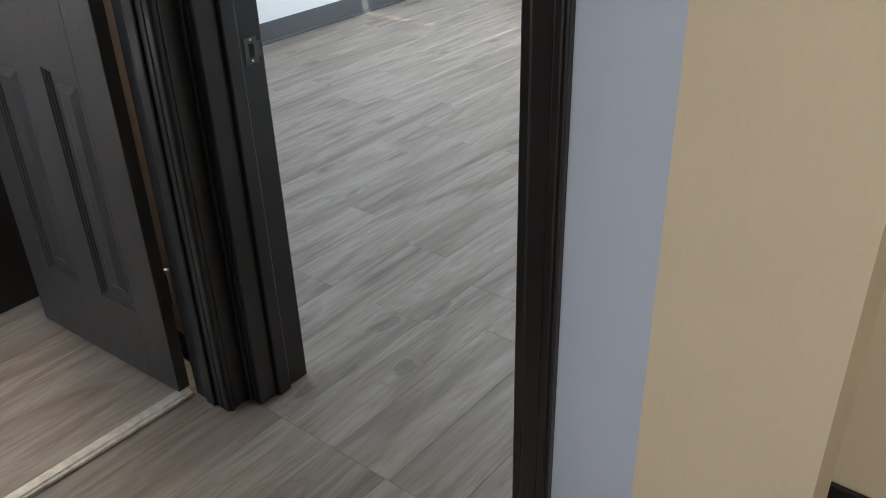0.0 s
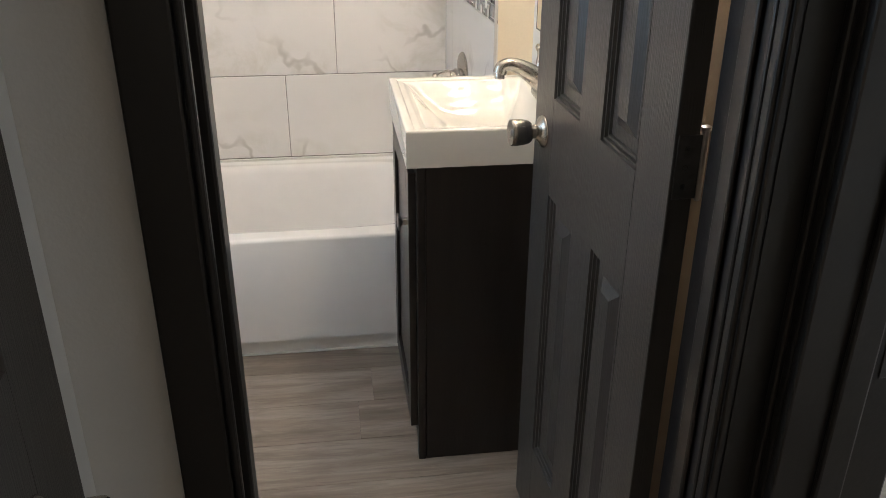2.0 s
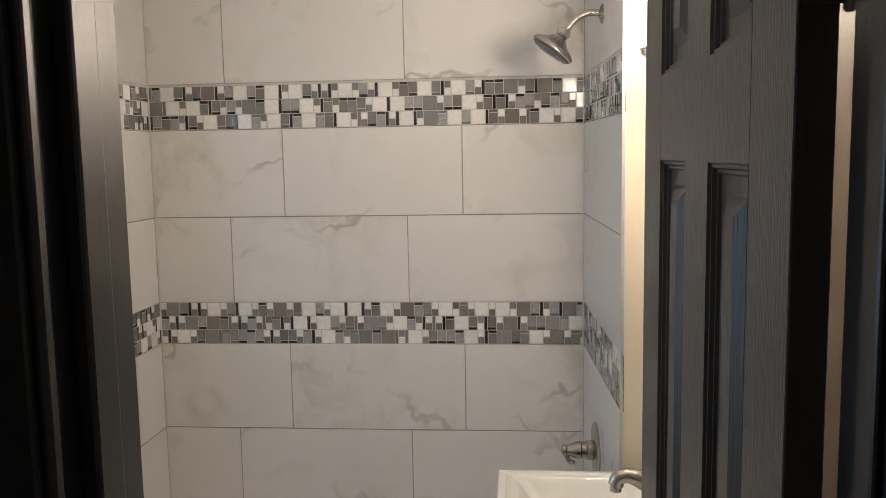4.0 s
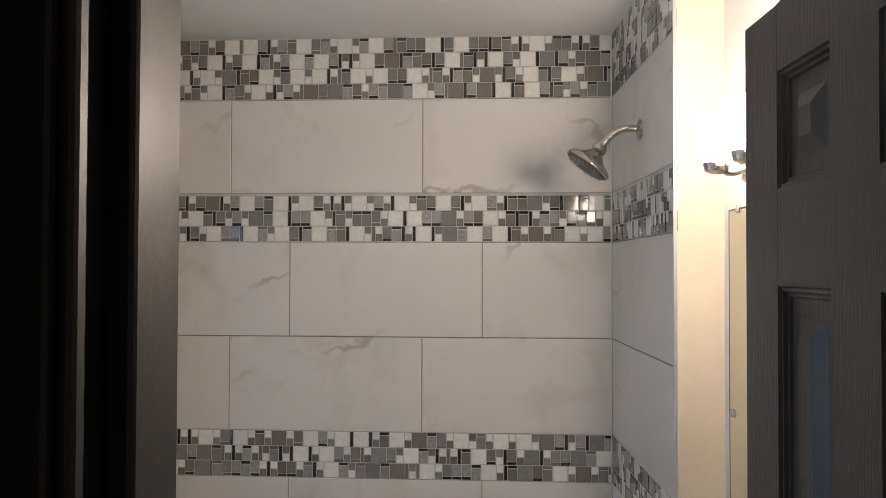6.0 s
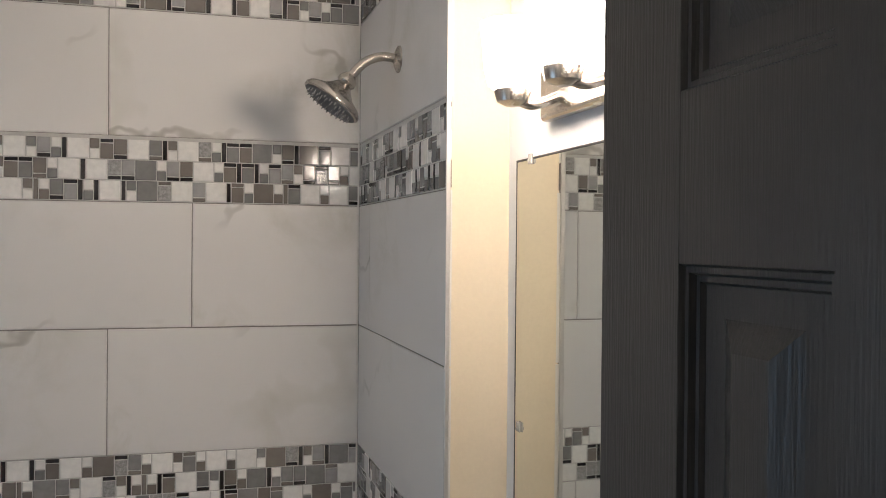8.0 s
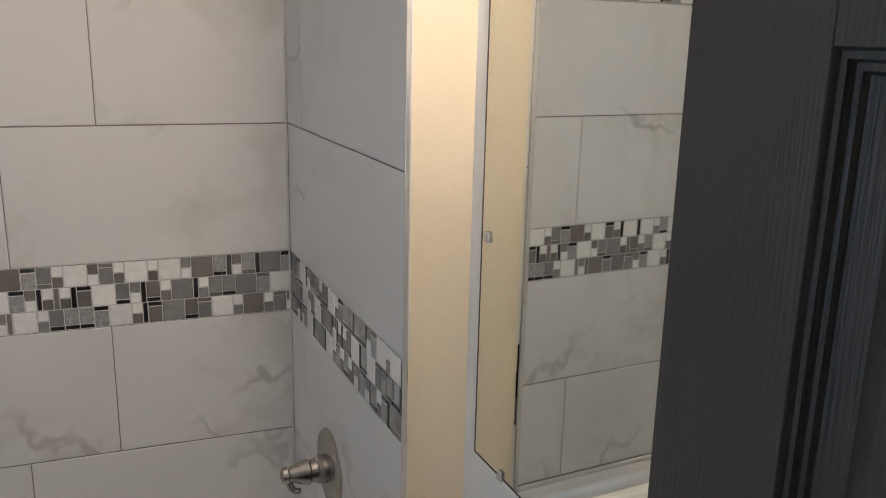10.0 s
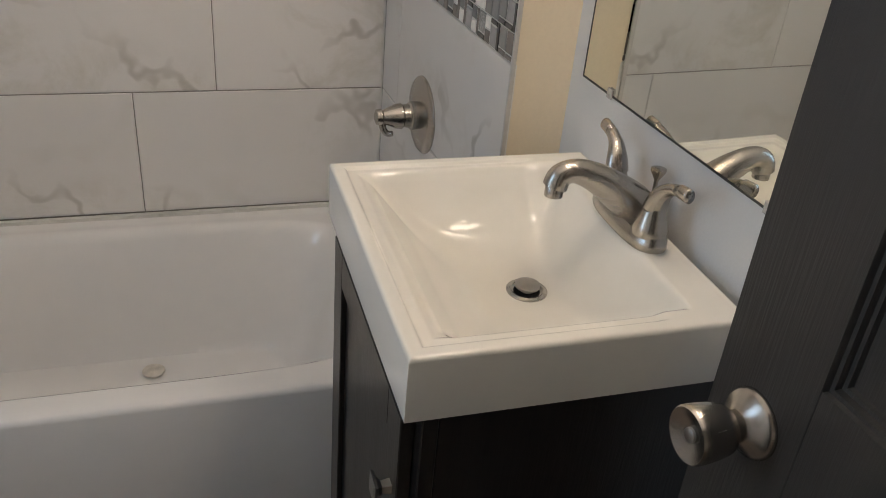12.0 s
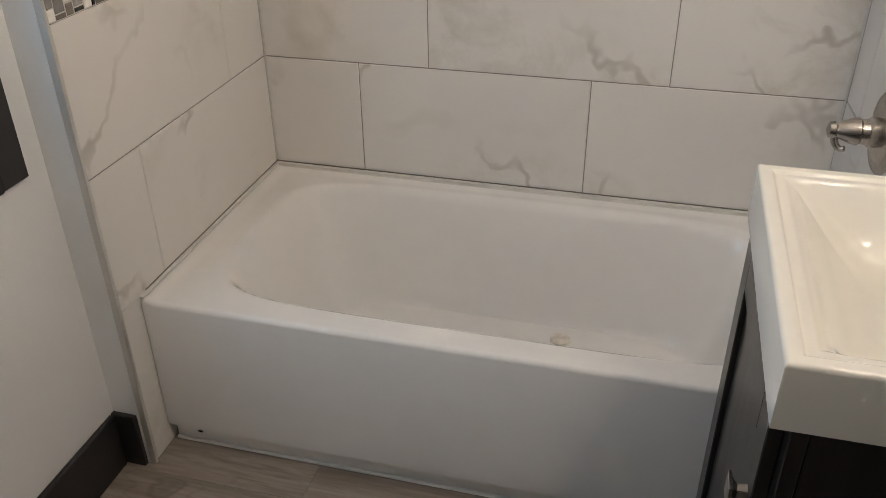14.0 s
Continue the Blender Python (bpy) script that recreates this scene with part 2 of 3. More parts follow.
M_GREY = material("grey_glass", (0.225, 0.22, 0.212), 0.10, vary=0.12, scale=50, bump=0.08, coat=0.45, tint=0.15)
M_TAUPE = material("taupe_glass", (0.185, 0.162, 0.142), 0.10, vary=0.08, scale=40, bump=0.05, coat=0.45, tint=0.15)
M_CRACK = material("crackled_glass", (0.33, 0.325, 0.31), 0.16, vary=0.35, scale=120, bump=0.8, grain=260, coat=0.45)
M_DARK = material("espresso_glass", (0.018, 0.014, 0.012), 0.08, vary=0.15, scale=30, bump=0.0, coat=0.45)
MARBLE, PLANK = marble(), planks_material()

MIRROR = bpy.data.materials.new("mirror_silver")
MIRROR.use_nodes = True
_b = MIRROR.node_tree.nodes["Principled BSDF"]
_b.inputs["Base Color"].default_value, _b.inputs["Metallic"].default_value, _b.inputs["Roughness"].default_value = (0.84, 0.86, 0.82, 1), 1.0, 0.02
GLASS = bpy.data.materials.new("clear_glass")
GLASS.use_nodes = True
_b = GLASS.node_tree.nodes["Principled BSDF"]
_b.inputs["Transmission Weight"].default_value, _b.inputs["Roughness"].default_value, _b.inputs["IOR"].default_value = 1.0, 0.03, 1.45
BULB = bpy.data.materials.new("lit_frosted_bulb")
BULB.use_nodes = True
_b = BULB.node_tree.nodes["Principled BSDF"]
_b.inputs["Base Color"].default_value = (0.9, 0.88, 0.82, 1)
_b.inputs["Emission Color"].default_value, _b.inputs["Emission Strength"].default_value = (1.0, 0.86, 0.66, 1), 22.0

FROST = bpy.data.materials.new("lit_frosted_glass")
FROST.use_nodes = True
_b = FROST.node_tree.nodes["Principled BSDF"]
_b.inputs["Base Color"].default_value, _b.inputs["Roughness"].default_value = (0.9, 0.88, 0.84, 1), 0.2
_b.inputs["Emission Color"].default_value, _b.inputs["Emission Strength"].default_value = (1.0, 0.87, 0.76, 1), 72.0


# ---- mesh helpers ----
def finish(name, bm, mats, parent=None, at=(0, 0, 0), smooth=False, turn=0.0):
    bmesh.ops.recalc_face_normals(bm, faces=bm.faces)
    me = bpy.data.meshes.new(name)
    bm.to_mesh(me)
    bm.free()
    for m in mats if isinstance(mats, (list, tuple)) else [mats]:
        me.materials.append(m)
    if smooth:
        for p in me.polygons:
            p.use_smooth = True
    ob = new(name, me)
    ob.matrix_basis = pose(*at, 0, 0, turn)
    ob.parent = parent
    return ob


def add_box(bm, x0, x1, y0, y1, z0, z1, bevel=0.0, segments=1):
    """A box with softened edges, added to bm."""
    res = bmesh.ops.create_cube(bm, size=1.0, matrix=Matrix.Translation(((x0 + x1) / 2, (y0 + y1) / 2, (z0 + z1) / 2)) @ Matrix.Diagonal((abs(x1 - x0), abs(y1 - y0), abs(z1 - z0), 1)))
    if bevel:
        edges = list({e for v in res["verts"] for e in v.link_edges})
        bmesh.ops.bevel(bm, geom=edges, offset=bevel, segments=segments, affect="EDGES", profile=0.5)


def boxes(name, rows, mats, parent=None, at=(0, 0, 0), bevel=0.0, turn=0.0, segments=1):
    bm = bmesh.new()
    for r in rows:
        add_box(bm, *r, bevel=bevel, segments=segments)
    return finish(name, bm, mats, parent, at, turn=turn)


def thing(name, at, label, category, group="", turn=0.0):
    ob = new(name)
    ob.empty_display_size = 0.1
    ob.matrix_basis = pose(*at, 0, 0, turn)
    return tagged(ob, label, category, group)


def lathe(name, profile, mats, parent=None, at=(0, 0, 0), axis="z", steps=28, smooth=True):
    """A turned body: profile rows of (radius, height) along the axis."""
    bm = bmesh.new()
    rings = []
    for r, h in profile:
        ring = []
        for k in range(steps):
            a = 2 * math.pi * k / steps
            c, s = r * math.cos(a), r * math.sin(a)
            ring.append(bm.verts.new({"z": (c, s, h), "x": (h, c, s), "-x": (-h, c, s), "y": (c, h, s)}[axis]))
        rings.append(ring)
    for a, b in zip(rings, rings[1:]):
        for k in range(steps):
            bm.faces.new((a[k], a[(k + 1) % steps], b[(k + 1) % steps], b[k]))
    bm.faces.new(rings[0])
    bm.faces.new(rings[-1])
    ob = finish(name, bm, mats, parent, at, smooth)
    ob.data.set_sharp_from_angle(angle=radians(40))
    return ob


def tube(name, points, radii, mats, parent=None, at=(0, 0, 0), steps=16, flat=1.0):
    """A swept round body through points with a radius at each."""
    bm = bmesh.new()
    pts = [Vector(p) for p in points]
    rings = []
    for i, p in enumerate(pts):
        d = (pts[min(i + 1, len(pts) - 1)] - pts[max(i - 1, 0)]).normalized()
        side = d.cross(Vector((0, 1, 0)))
        if side.length < 0.2:
            side = d.cross(Vector((1, 0, 0)))
        side.normalize()
        up = d.cross(side).normalized()
        rings.append([bm.verts.new(p + radii[i] * (math.cos(2 * math.pi * k / steps) * side * flat + math.sin(2 * math.pi * k / steps) * up)) for k in range(steps)])
    for a, b in zip(rings, rings[1:]):
        for k in range(steps):
            bm.faces.new((a[k], a[(k + 1) % steps], b[(k + 1) % steps], b[k]))
    bm.faces.new(rings[0])
    bm.faces.new(rings[-1])
    return finish(name, bm, mats, parent, at, True)


def curve_points(controls, n=8):
    """A smooth line through the control points."""
    c = [Vector(p) for p in controls]
    out = []
    for i in range(len(c) - 1):
        p0, p1, p2, p3 = c[max(i - 1, 0)], c[i], c[i + 1], c[min(i + 2, len(c) - 1)]
        for k in range(n):
            t = k / n
            out.append(0.5 * (2 * p1 + (p2 - p0) * t + (2 * p0 - 5 * p1 + 4 * p2 - p3) * t * t + (3 * p1 - p0 - 3 * p2 + p3) * t ** 3))
    return out + [c[-1]]


def basin_slab(name, x0, x1, y0, y1, z_bottom, height, mats, nx=72, ny=72, parent=None, at=(0, 0, 0), edge=0.006, closed=False):
    """A slab whose upper face follows height(x, y)."""
    bm = bmesh.new()
    xs, ys = np.linspace(x0, x1, nx), np.linspace(y0, y1, ny)

    def soft(x, y):
        d = min(x - x0, x1 - x, y - y0, y1 - y)
        return -(edge - math.sqrt(max(0, edge ** 2 - max(0, edge - d) ** 2))) if d < edge else 0.0

    xs = np.unique(np.concatenate([xs, [x0 + edge * 0.15, x0 + edge * 0.5, x1 - edge * 0.15, x1 - edge * 0.5]]))
    ys = np.unique(np.concatenate([ys, [y0 + edge * 0.15, y0 + edge * 0.5, y1 - edge * 0.15, y1 - edge * 0.5]]))
    g = [[bm.verts.new((x, y, height(x, y) + soft(x, y))) for y in ys] for x in xs]
    for i in range(len(xs) - 1):
        for j in range(len(ys) - 1):
            bm.faces.new((g[i][j], g[i + 1][j], g[i + 1][j + 1], g[i][j + 1]))
    ring = [g[i][0] for i in range(len(xs))] + [g[-1][j] for j in range(1, len(ys))] + [g[i][-1] for i in range(len(xs) - 2, -1, -1)] + [g[0][j] for j in range(len(ys) - 2, 0, -1)]
    low = [bm.verts.new((v.co.x, v.co.y, z_bottom)) for v in ring]
    for k in range(len(ring)):
        q = (k + 1) % len(ring)
        bm.faces.new((ring[k], ring[q], low[q], low[k]))
    if z_bottom < min(v.co.z for v in bm.verts if v not in low) + 1e-4 or closed:
        bm.faces.new(low)
    ob = finish(name, bm, mats, parent, at, True)
    ob.data.set_sharp_from_angle(angle=radians(50))
    return ob


def step01(a, b, v):
    t = min(1, max(0, (v - a) / (b - a)))
    return t * t * (3 - 2 * t)


# ---- large structure ----
SKEW = 2.58          # the plumbing side of the bathroom is a little out of square
TOP = 2.44
structure = lambda ob, label: tagged(ob, label, "", "", "structure")

floor_slab = structure(boxes("floor", [(-3.0, 5.2, -6.2, 0.6, -0.12, -0.004)], SUBFLOOR), "grey oak look vinyl plank floor")
structure(boxes("ceiling", [(-3.0, 0.72, -6.2, 0.6, TOP, TOP + 0.1), (0.72, 5.2, -3.72, 0.6, TOP, TOP + 0.1)], CEIL), "plain matt white painted ceiling")

wall_back = structure(boxes("wall_north", [(-1.75, 0.26, 0.0028, 0.30, 0, TOP)], GROUT), "tub alcove back wall with marble look tiles and mosaic bands")
wall_left_tile = structure(boxes("wall_alcove_west", [(-0.20, -0.0028, -0.790, 0.0025, 0, TOP)], GROUT, at=(-1.475, 0, 0)), "tub alcove end wall with marble look tiles")
wall_plumb = structure(boxes("wall_alcove_east", [(0.0028, 0.22, -0.699, 0.0025, 0, TOP), (0.0028, 0.0205, -0.7375, -0.698, 0, TOP)], GROUT, turn=SKEW), "tub alcove plumbing wall with marble look tiles")
# painted return beside the tile, and the sink wall
structure(boxes("wall_return", [(0.0065, 0.24, -0.7395, -0.700, 0, TOP)], CREAM, turn=SKEW), "narrow cream painted wall return beside the tile edge")
structure(boxes("wall_sink", [(0.113, 0.165, -1.60, -0.7398, 0, TOP)], WHITE, turn=SKEW), "white painted wall behind the vanity")
# same wall run on, with the shade behind the door put into its colour
structure(boxes("wall_behind_door", [(0.113, 0.165, -2.11, -1.6002, 0, TOP)], DIM_TAN, turn=SKEW), "wall behind the open door, darkened to tan for dim light")
structure(boxes("wall_bath_west", [(-1.70, -1.555, -2.06, -1.60, 0, TOP), (-1.70, -1.555, -0.87, -0.79, 0, TOP), (-1.70, -1.555, -1.60, -0.87, 0, 0.78), (-1.70, -1.555, -1.60, -0.87, 1.98, TOP)], WHITE), "white painted bathroom wall with a window opening")
structure(boxes("wall_return_west", [(-1.70, -1.489, -0.806, -0.791, 0, TOP)], WHITE), "narrow painted wall return beside the tile edge")
# wall between hall and bathroom, with the door opening
structure(boxes("wall_bath_south", [(-1.70, -0.600, -2.215, -2.061, 0, TOP), (-0.600, 0.062, -2.215, -2.116, 2.07, TOP), (0.062, 0.285, -2.215, -2.116, 0, TOP)], WHITE), "greyish white painted wall round the bathroom door opening")
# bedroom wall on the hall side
# its blue is daylight put into the colour, ending where the pier starts
structure(boxes("wall_bedroom_west", [(0.135, 0.275, -3.075, -2.265, 2.07, TOP), (0.135, 0.275, -2.265, -2.216, 0, TOP), (0.135, 0.275, -3.318, -3.0955, 0, TOP), (0.262, 0.285, -2.10, 0.32, 0, TOP)], DAYLIT), "painted wall round the bedroom door opening, tinted with blue daylight")
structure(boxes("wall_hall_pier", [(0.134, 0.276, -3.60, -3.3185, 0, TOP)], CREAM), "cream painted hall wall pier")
structure(boxes("wall_hall_east", [(0.62, 0.72, -6.1, -3.30, 0, TOP), (0.276, 0.72, -3.42, -3.32, 0, TOP)], CREAM), "cream painted hall recess wall")
structure(boxes("wall_hall_west", [(-0.90, -0.752, -2.270, -2.216, 0, TOP), (-0.90, -0.752, -3.02, -2.270, 2.05, TOP), (-2.9, -0.752, -3.10, -3.02, 0, TOP)], WHITE), "greyish white painted hall wall")
structure(boxes("wall_closet_back", [(-1.70, -1.60, -3.02, -2.216, 0, TOP)], WHITE), "plain white closet wall")
# unseen walls, added to close the space behind the camera
structure(boxes("wall_far_west", [(-3.0, -2.9, -6.2, -5.2, 0, TOP), (-3.0, -2.9, -4.0, -3.0, 0, TOP), (-3.0, -2.9, -5.2, -4.0, 0, 0.9), (-3.0, -2.9, -5.2, -4.0, 2.1, TOP)], WHITE), "unseen white wall with an added opening by the hall fill light")
structure(boxes("wall_south", [(-2.9, 0.72, -6.2, -6.1, 0, TOP)], WHITE), "unseen white wall added to close the hall")
structure(boxes("wall_bedroom_north", [(0.285, 5.1, 0.32, 0.42, 0, TOP)], WHITE), "cool white painted bedroom wall")
structure(boxes("wall_bedroom_east", [(5.0, 5.1, -3.62, -2.40, 0, TOP), (5.0, 5.1, -1.0, 0.32, 0, TOP), (5.0, 5.1, -2.40, -1.0, 0, 0.85), (5.0, 5.1, -2.40, -1.0, 2.05, TOP)], WHITE), "cool white painted bedroom wall with a window opening")
# unseen wall; its opening is added to let the sun streak in
structure(boxes("wall_bedroom_south", [(0.721, 2.5, -3.72, -3.62, 0, TOP), (3.7, 5.1, -3.72, -3.62, 0, TOP), (2.5, 3.7, -3.72, -3.62, 0, 0.90), (2.5, 3.7, -3.72, -3.62, 2.32, TOP)], WHITE), "unseen white bedroom wall with an added opening for the sun")

# baseboards
def baseboard(rows, label, mat=GREYBASE):
    return structure(boxes("baseboard", rows, mat, bevel=0.003), label)


baseboard([(0.30, 4.985, 0.304, 0.319, 0, 0.125)], "dark grey painted baseboard along the bedroom wall")
baseboard([(4.985, 4.999, -3.6, 0.303, 0, 0.125)], "dark grey painted baseboard along the bedroom wall")
baseboard([(0.30, 4.985, 0.290, 0.303, 0, 0.018)], "dark grey quarter round at the baseboard foot")
baseboard([(-1.554, -1.540, -2.059, -0.822, 0, 0.152)], "black painted baseboard along the bathroom wall", BLACK)
baseboard([(-1.554, -1.492, -0.821, -0.807, 0, 0.152)], "black painted baseboard on the short return", BLACK)
baseboard([(0.606, 0.619, -6.0, -3.43, 0, 0.10)], "black painted baseboard in the hall recess", BLACK)

# bathroom door frame: jambs, stops and casings
def frame_piece(rows, label):
    return structure(boxes("trim", rows, BLACK, bevel=0.004, segments=2), label)


frame_piece([(0.048, 0.061, -2.213, -2.102, 0, 2.05)], "black painted door jamb")
frame_piece([(0.040, 0.0475, -2.190, -2.155, 0, 2.04)], "black painted door stop")
frame_piece([(0.048, 0.1335, -2.236, -2.2155, 0, 2.12), (0.054, 0.068, -2.241, -2.2365, 0, 2.12), (0.112, 0.1335, -2.250, -2.2365, 0, 2.12)], "black painted moulded door casing")
frame_piece([(-0.599, -0.584, -2.213, -2.056, 0, 2.05)], "black painted door jamb")
frame_piece([(-0.5835, -0.566, -2.172, -2.128, 0, 2.04)], "black painted door stop")
frame_piece([(-0.643, -0.582, -2.234, -2.2155, 0, 2.12), (-0.581, -0.571, -2.231, -2.2155, 0, 2.12)], "black painted moulded door casing")
frame_piece([(-0.579, 0.039, -2.213, -2.114, 2.05, 2.068)], "black painted door head jamb")
frame_piece([(-0.589, 0.047, -2.238, -2.2155, 2.05, 2.12)], "black painted door head casing")
# bathroom side casing
frame_piece([(0.0615, 0.110, -2.1155, -2.103, 0, 2.10)], "black painted door casing")
frame_piece([(-0.67, -0.590, -2.0605, -2.046, 0, 2.12)], "black painted door casing")
# bedroom door frame
frame_piece([(0.119, 0.2845, -2.283, -2.266, 0, 2.05)], "black painted bedroom door jamb")
frame_piece([(0.175, 0.215, -2.295, -2.2835, 0, 2.04)], "black painted bedroom door stop")
frame_piece([(0.119, 0.134, -2.265, -2.249, 0, 2.12)], "black painted bedroom door casing")
frame_piece([(0.119, 0.2845, -3.095, -3.074, 0, 2.05)], "black painted bedroom door jamb")
frame_piece([(0.115, 0.134, -3.158, -3.0955, 0, 2.12), (0.110, 0.1145, -3.152, -3.134, 0, 2.12)], "black painted bedroom door casing")
frame_piece([(0.119, 0.2845, -3.073, -2.284, 2.05, 2.068)], "black painted bedroom door head")

# bathroom window, black cased
window = structure(thing("window_1", (-1.555, -1.235, 0.78), "black cased bathroom window with a clear pane", ""), "black cased bathroom window with a clear pane")
boxes("casing", [(0.001, 0.018, -0.365, -0.295, 0, 1.27), (0.001, 0.018, 0.295, 0.365, 0, 1.27), (0.001, 0.018, -0.295, 0.295, 1.20, 1.27), (0.001, 0.022, -0.295, 0.295, 0, 0.07)], BLACK, window, bevel=0.003)
pane = boxes("pane", [(-0.10, -0.096, -0.36, 0.36, 0.03, 1.19)], GLASS, window)
pane.visible_shadow = False

# unseen panels over the bedroom opening, added to narrow the sun to a slit
shade = structure(boxes("window_2", [(2.45, 3.252, -3.615, -3.610, 0.86, 2.36), (3.312, 3.75, -3.615, -3.610, 0.86, 2.36), (3.252, 3.312, -3.615, -3.610, 0.86, 1.33)], FABRIC), "unseen grey cloth panels that cut the sun to a streak")

# threshold strip
structure(boxes("trim", [(-0.567, 0.039, -2.106, -2.062, 0.0, 0.011), (-0.567, 0.039, -2.097, -2.071, 0.011, 0.015)], ALU, bevel=0.002), "worn metal threshold strip in the doorway")


# ---- six panel doors ----
def knob_set(parent, x, y, z, way):
    """A round door knob on a rosette, on the face towards way (-1 or 1)."""
    axis = "-x" if way < 0 else "x"
    k = new("knob")
    k.parent, k.location = parent, (x, y, z)
    k["label"] = "brushed nickel door knob with a privacy lock"
    lathe("rosette", [(0.033, 0.0), (0.033, 0.003), (0.030, 0.007), (0.022, 0.011), (0.015, 0.017)], NICKEL, k, axis=axis)
    lathe("grip", [(0.014, 0.014), (0.0135, 0.025), (0.019, 0.027), (0.0230, 0.032), (0.0255, 0.044), (0.0268, 0.058), (0.0268, 0.066), (0.0252, 0.0685), (0.0225, 0.0680), (0.010, 0.063)], NICKEL, k, axis=axis)
    lathe("lock_button", [(0.007, 0.063), (0.007, 0.066), (0.005, 0.067)], STEEL, k, axis=axis, steps=14)


def panel_door(name, at, turn, label, width=0.63, tall=2.02, knob_y=0.57, hinges=True, knob_z=0.954):
    d = thing(name, at, label, "door", "", turn)
    t = 0.035
    st, mu = 0.115, 0.105
    pw = (width - 2 * st - mu) / 2
    rows_z = [(0.215, 0.845), (1.040, 1.668), (1.788, 1.935)]
    boxes("stile", [(0, t, 0, st, 0, tall)], DOORPAINT, d, bevel=0.0015)
    boxes("stile", [(0, t, width - st, width, 0, tall)], DOORPAINT, d, bevel=0.0015)
    zs = [0] + [v for r in rows_z for v in r] + [tall]
    for a, b in zip(zs[::2], zs[1::2]):
        boxes("rail", [(0, t, st, width - st, a, b)], DOORPAINT, d)
    for a, b in rows_z:
        boxes("mullion", [(0, t, st + pw, st + pw + mu, a, b)], DOORPAINT, d)
        for y0 in (st, st + pw + mu):
            bm = bmesh.new()
            for face, into in ((0.0, 1), (t, -1)):
                steps = [(0.0, 0.0), (0.002, 0.004), (0.006, 0.004), (0.008, 0.009), (0.012, 0.009), (0.014, 0.013), (0.036, 0.013), (0.056, 0.003)]
                loops = [[bm.verts.new((face + into * dep, y, z)) for y, z in ((y0 + ins, a + ins), (y0 + pw - ins, a + ins), (y0 + pw - ins, b - ins), (y0 + ins, b - ins))] for ins, dep in steps]
                for p, q in zip(loops, loops[1:]):
                    for k in range(4):
                        bm.faces.new((p[k], p[(k + 1) % 4], q[(k + 1) % 4], q[k]))
                bm.faces.new(loops[-1])
            finish("panel", bm, DOORPAINT, d)
    knob_set(d, 0.0, knob_y, knob_z, -1)
    knob_set(d, t, knob_y, knob_z, 1)
    boxes("latch_plate", [(0.006, 0.029, width, width + 0.0015, 0.885, 0.945)], STEEL, d, bevel=0.0005)
    if hinges:
        for z in (0.26, 1.04, 1.80):
            h = new("hinge")
            h.parent, h.location = d, (0.034, 0.0, z)
            h["label"] = "small steel butt hinge"
            boxes("leaf", [(-0.030, 0.004, -0.0022, -0.0002, 0, 0.09)], TARNISH, h, bevel=0.0006)
            lathe("barrel", [(0.003, -0.006), (0.0055, -0.003), (0.0055, 0.093), (0.007, 0.094), (0.007, 0.099), (0.003, 0.101)], STEEL, h, at=(0.010, 0.004, 0), steps=14)
            for q in (0.018, 0.045, 0.072):
                lathe("screw", [(0.004, 0.0), (0.003, 0.0012)], CHROME, h, at=(-0.016, -0.0022, q), axis="y", steps=10)
    return d


panel_door("door_1", (0.010, -2.084, 0.018), SKEW, "open charcoal six panel bathroom door with nickel knob", knob_z=0.960)
closet = panel_door("door_2", (-0.742, -2.280, 0.012), 180, "closed charcoal six panel closet door with nickel knob", width=0.71, knob_y=0.142, hinges=False, knob_z=0.875)

# strike plate on the bedroom jamb
plate = thing("strike_plate", (0.250, -2.2835, 0.885), "steel strike plate screwed to the black jamb", "strike plate")
boxes("plate", [(-0.020, 0.016, -0.002, 0, 0, 0.058), (0.016, 0.026, -0.002, 0, 0.012, 0.046)], TARNISH, plate, bevel=0.0006)
boxes("slot", [(-0.008, 0.006, -0.0026, -0.0021, 0.014, 0.044)], DARK, plate)
for z in (0.006, 0.052):
    lathe("screw", [(0.0035, 0.0), (0.0025, -0.001)], CHROME, plate, at=(-0.001, -0.0021, z), axis="y", steps=10)


# ---- bathtub ----
def tub_height(x, y):
    rim = 0.416
    u = (x + 0.735) / 0.645
    v = (y + 0.362) / 0.302
    d = (abs(u) ** 5.5 + abs(v) ** 5.5) ** (1 / 5.5)
    slope = 0.30
    depth = step01(1.0, 1.0 - slope, d)
    lip = 0.008 * step01(0.035, 0.012, min(-y, x + 1.473))
    return rim + lip - 0.33 * depth


tub = thing("bathtub", (0, 0, 0), "white enamelled alcove bathtub with a panelled apron", "bathtub")
basin_slab("basin", -1.473, 0.012, -0.730, -0.012, 0.06, tub_height, ENAMEL, 120, 80, tub, edge=0.011)
bm = bmesh.new()
W0, W1 = -1.470, 0.03


def apron_y(x, z):
    inner = step01(W0 + 0.080, W0 + 0.100, x) * (1 - step01(-0.09, -0.04, x))
    edge_z = step01(0.054, 0.070, z - 0.06 * (1 - step01(W0 + 0.08, W0 + 0.19, x)))
    return -0.722 + 0.016 * (1 - inner * edge_z) * (1 - step01(0.365, 0.395, z))


nx, nz = 150, 90
g = [[bm.verts.new((W0 + (W1 - W0) * i / nx, apron_y(W0 + (W1 - W0) * i / nx, 0.402 * k / nz), 0.402 * k / nz)) for k in range(nz + 1)] for i in range(nx + 1)]
for i in range(nx):
    for k in range(nz):
        bm.faces.new((g[i][k], g[i + 1][k], g[i + 1][k + 1], g[i][k + 1]))
back = [[bm.verts.new((x, -0.66, z)) for z in (0, 0.402)] for x in (W0, W1)]
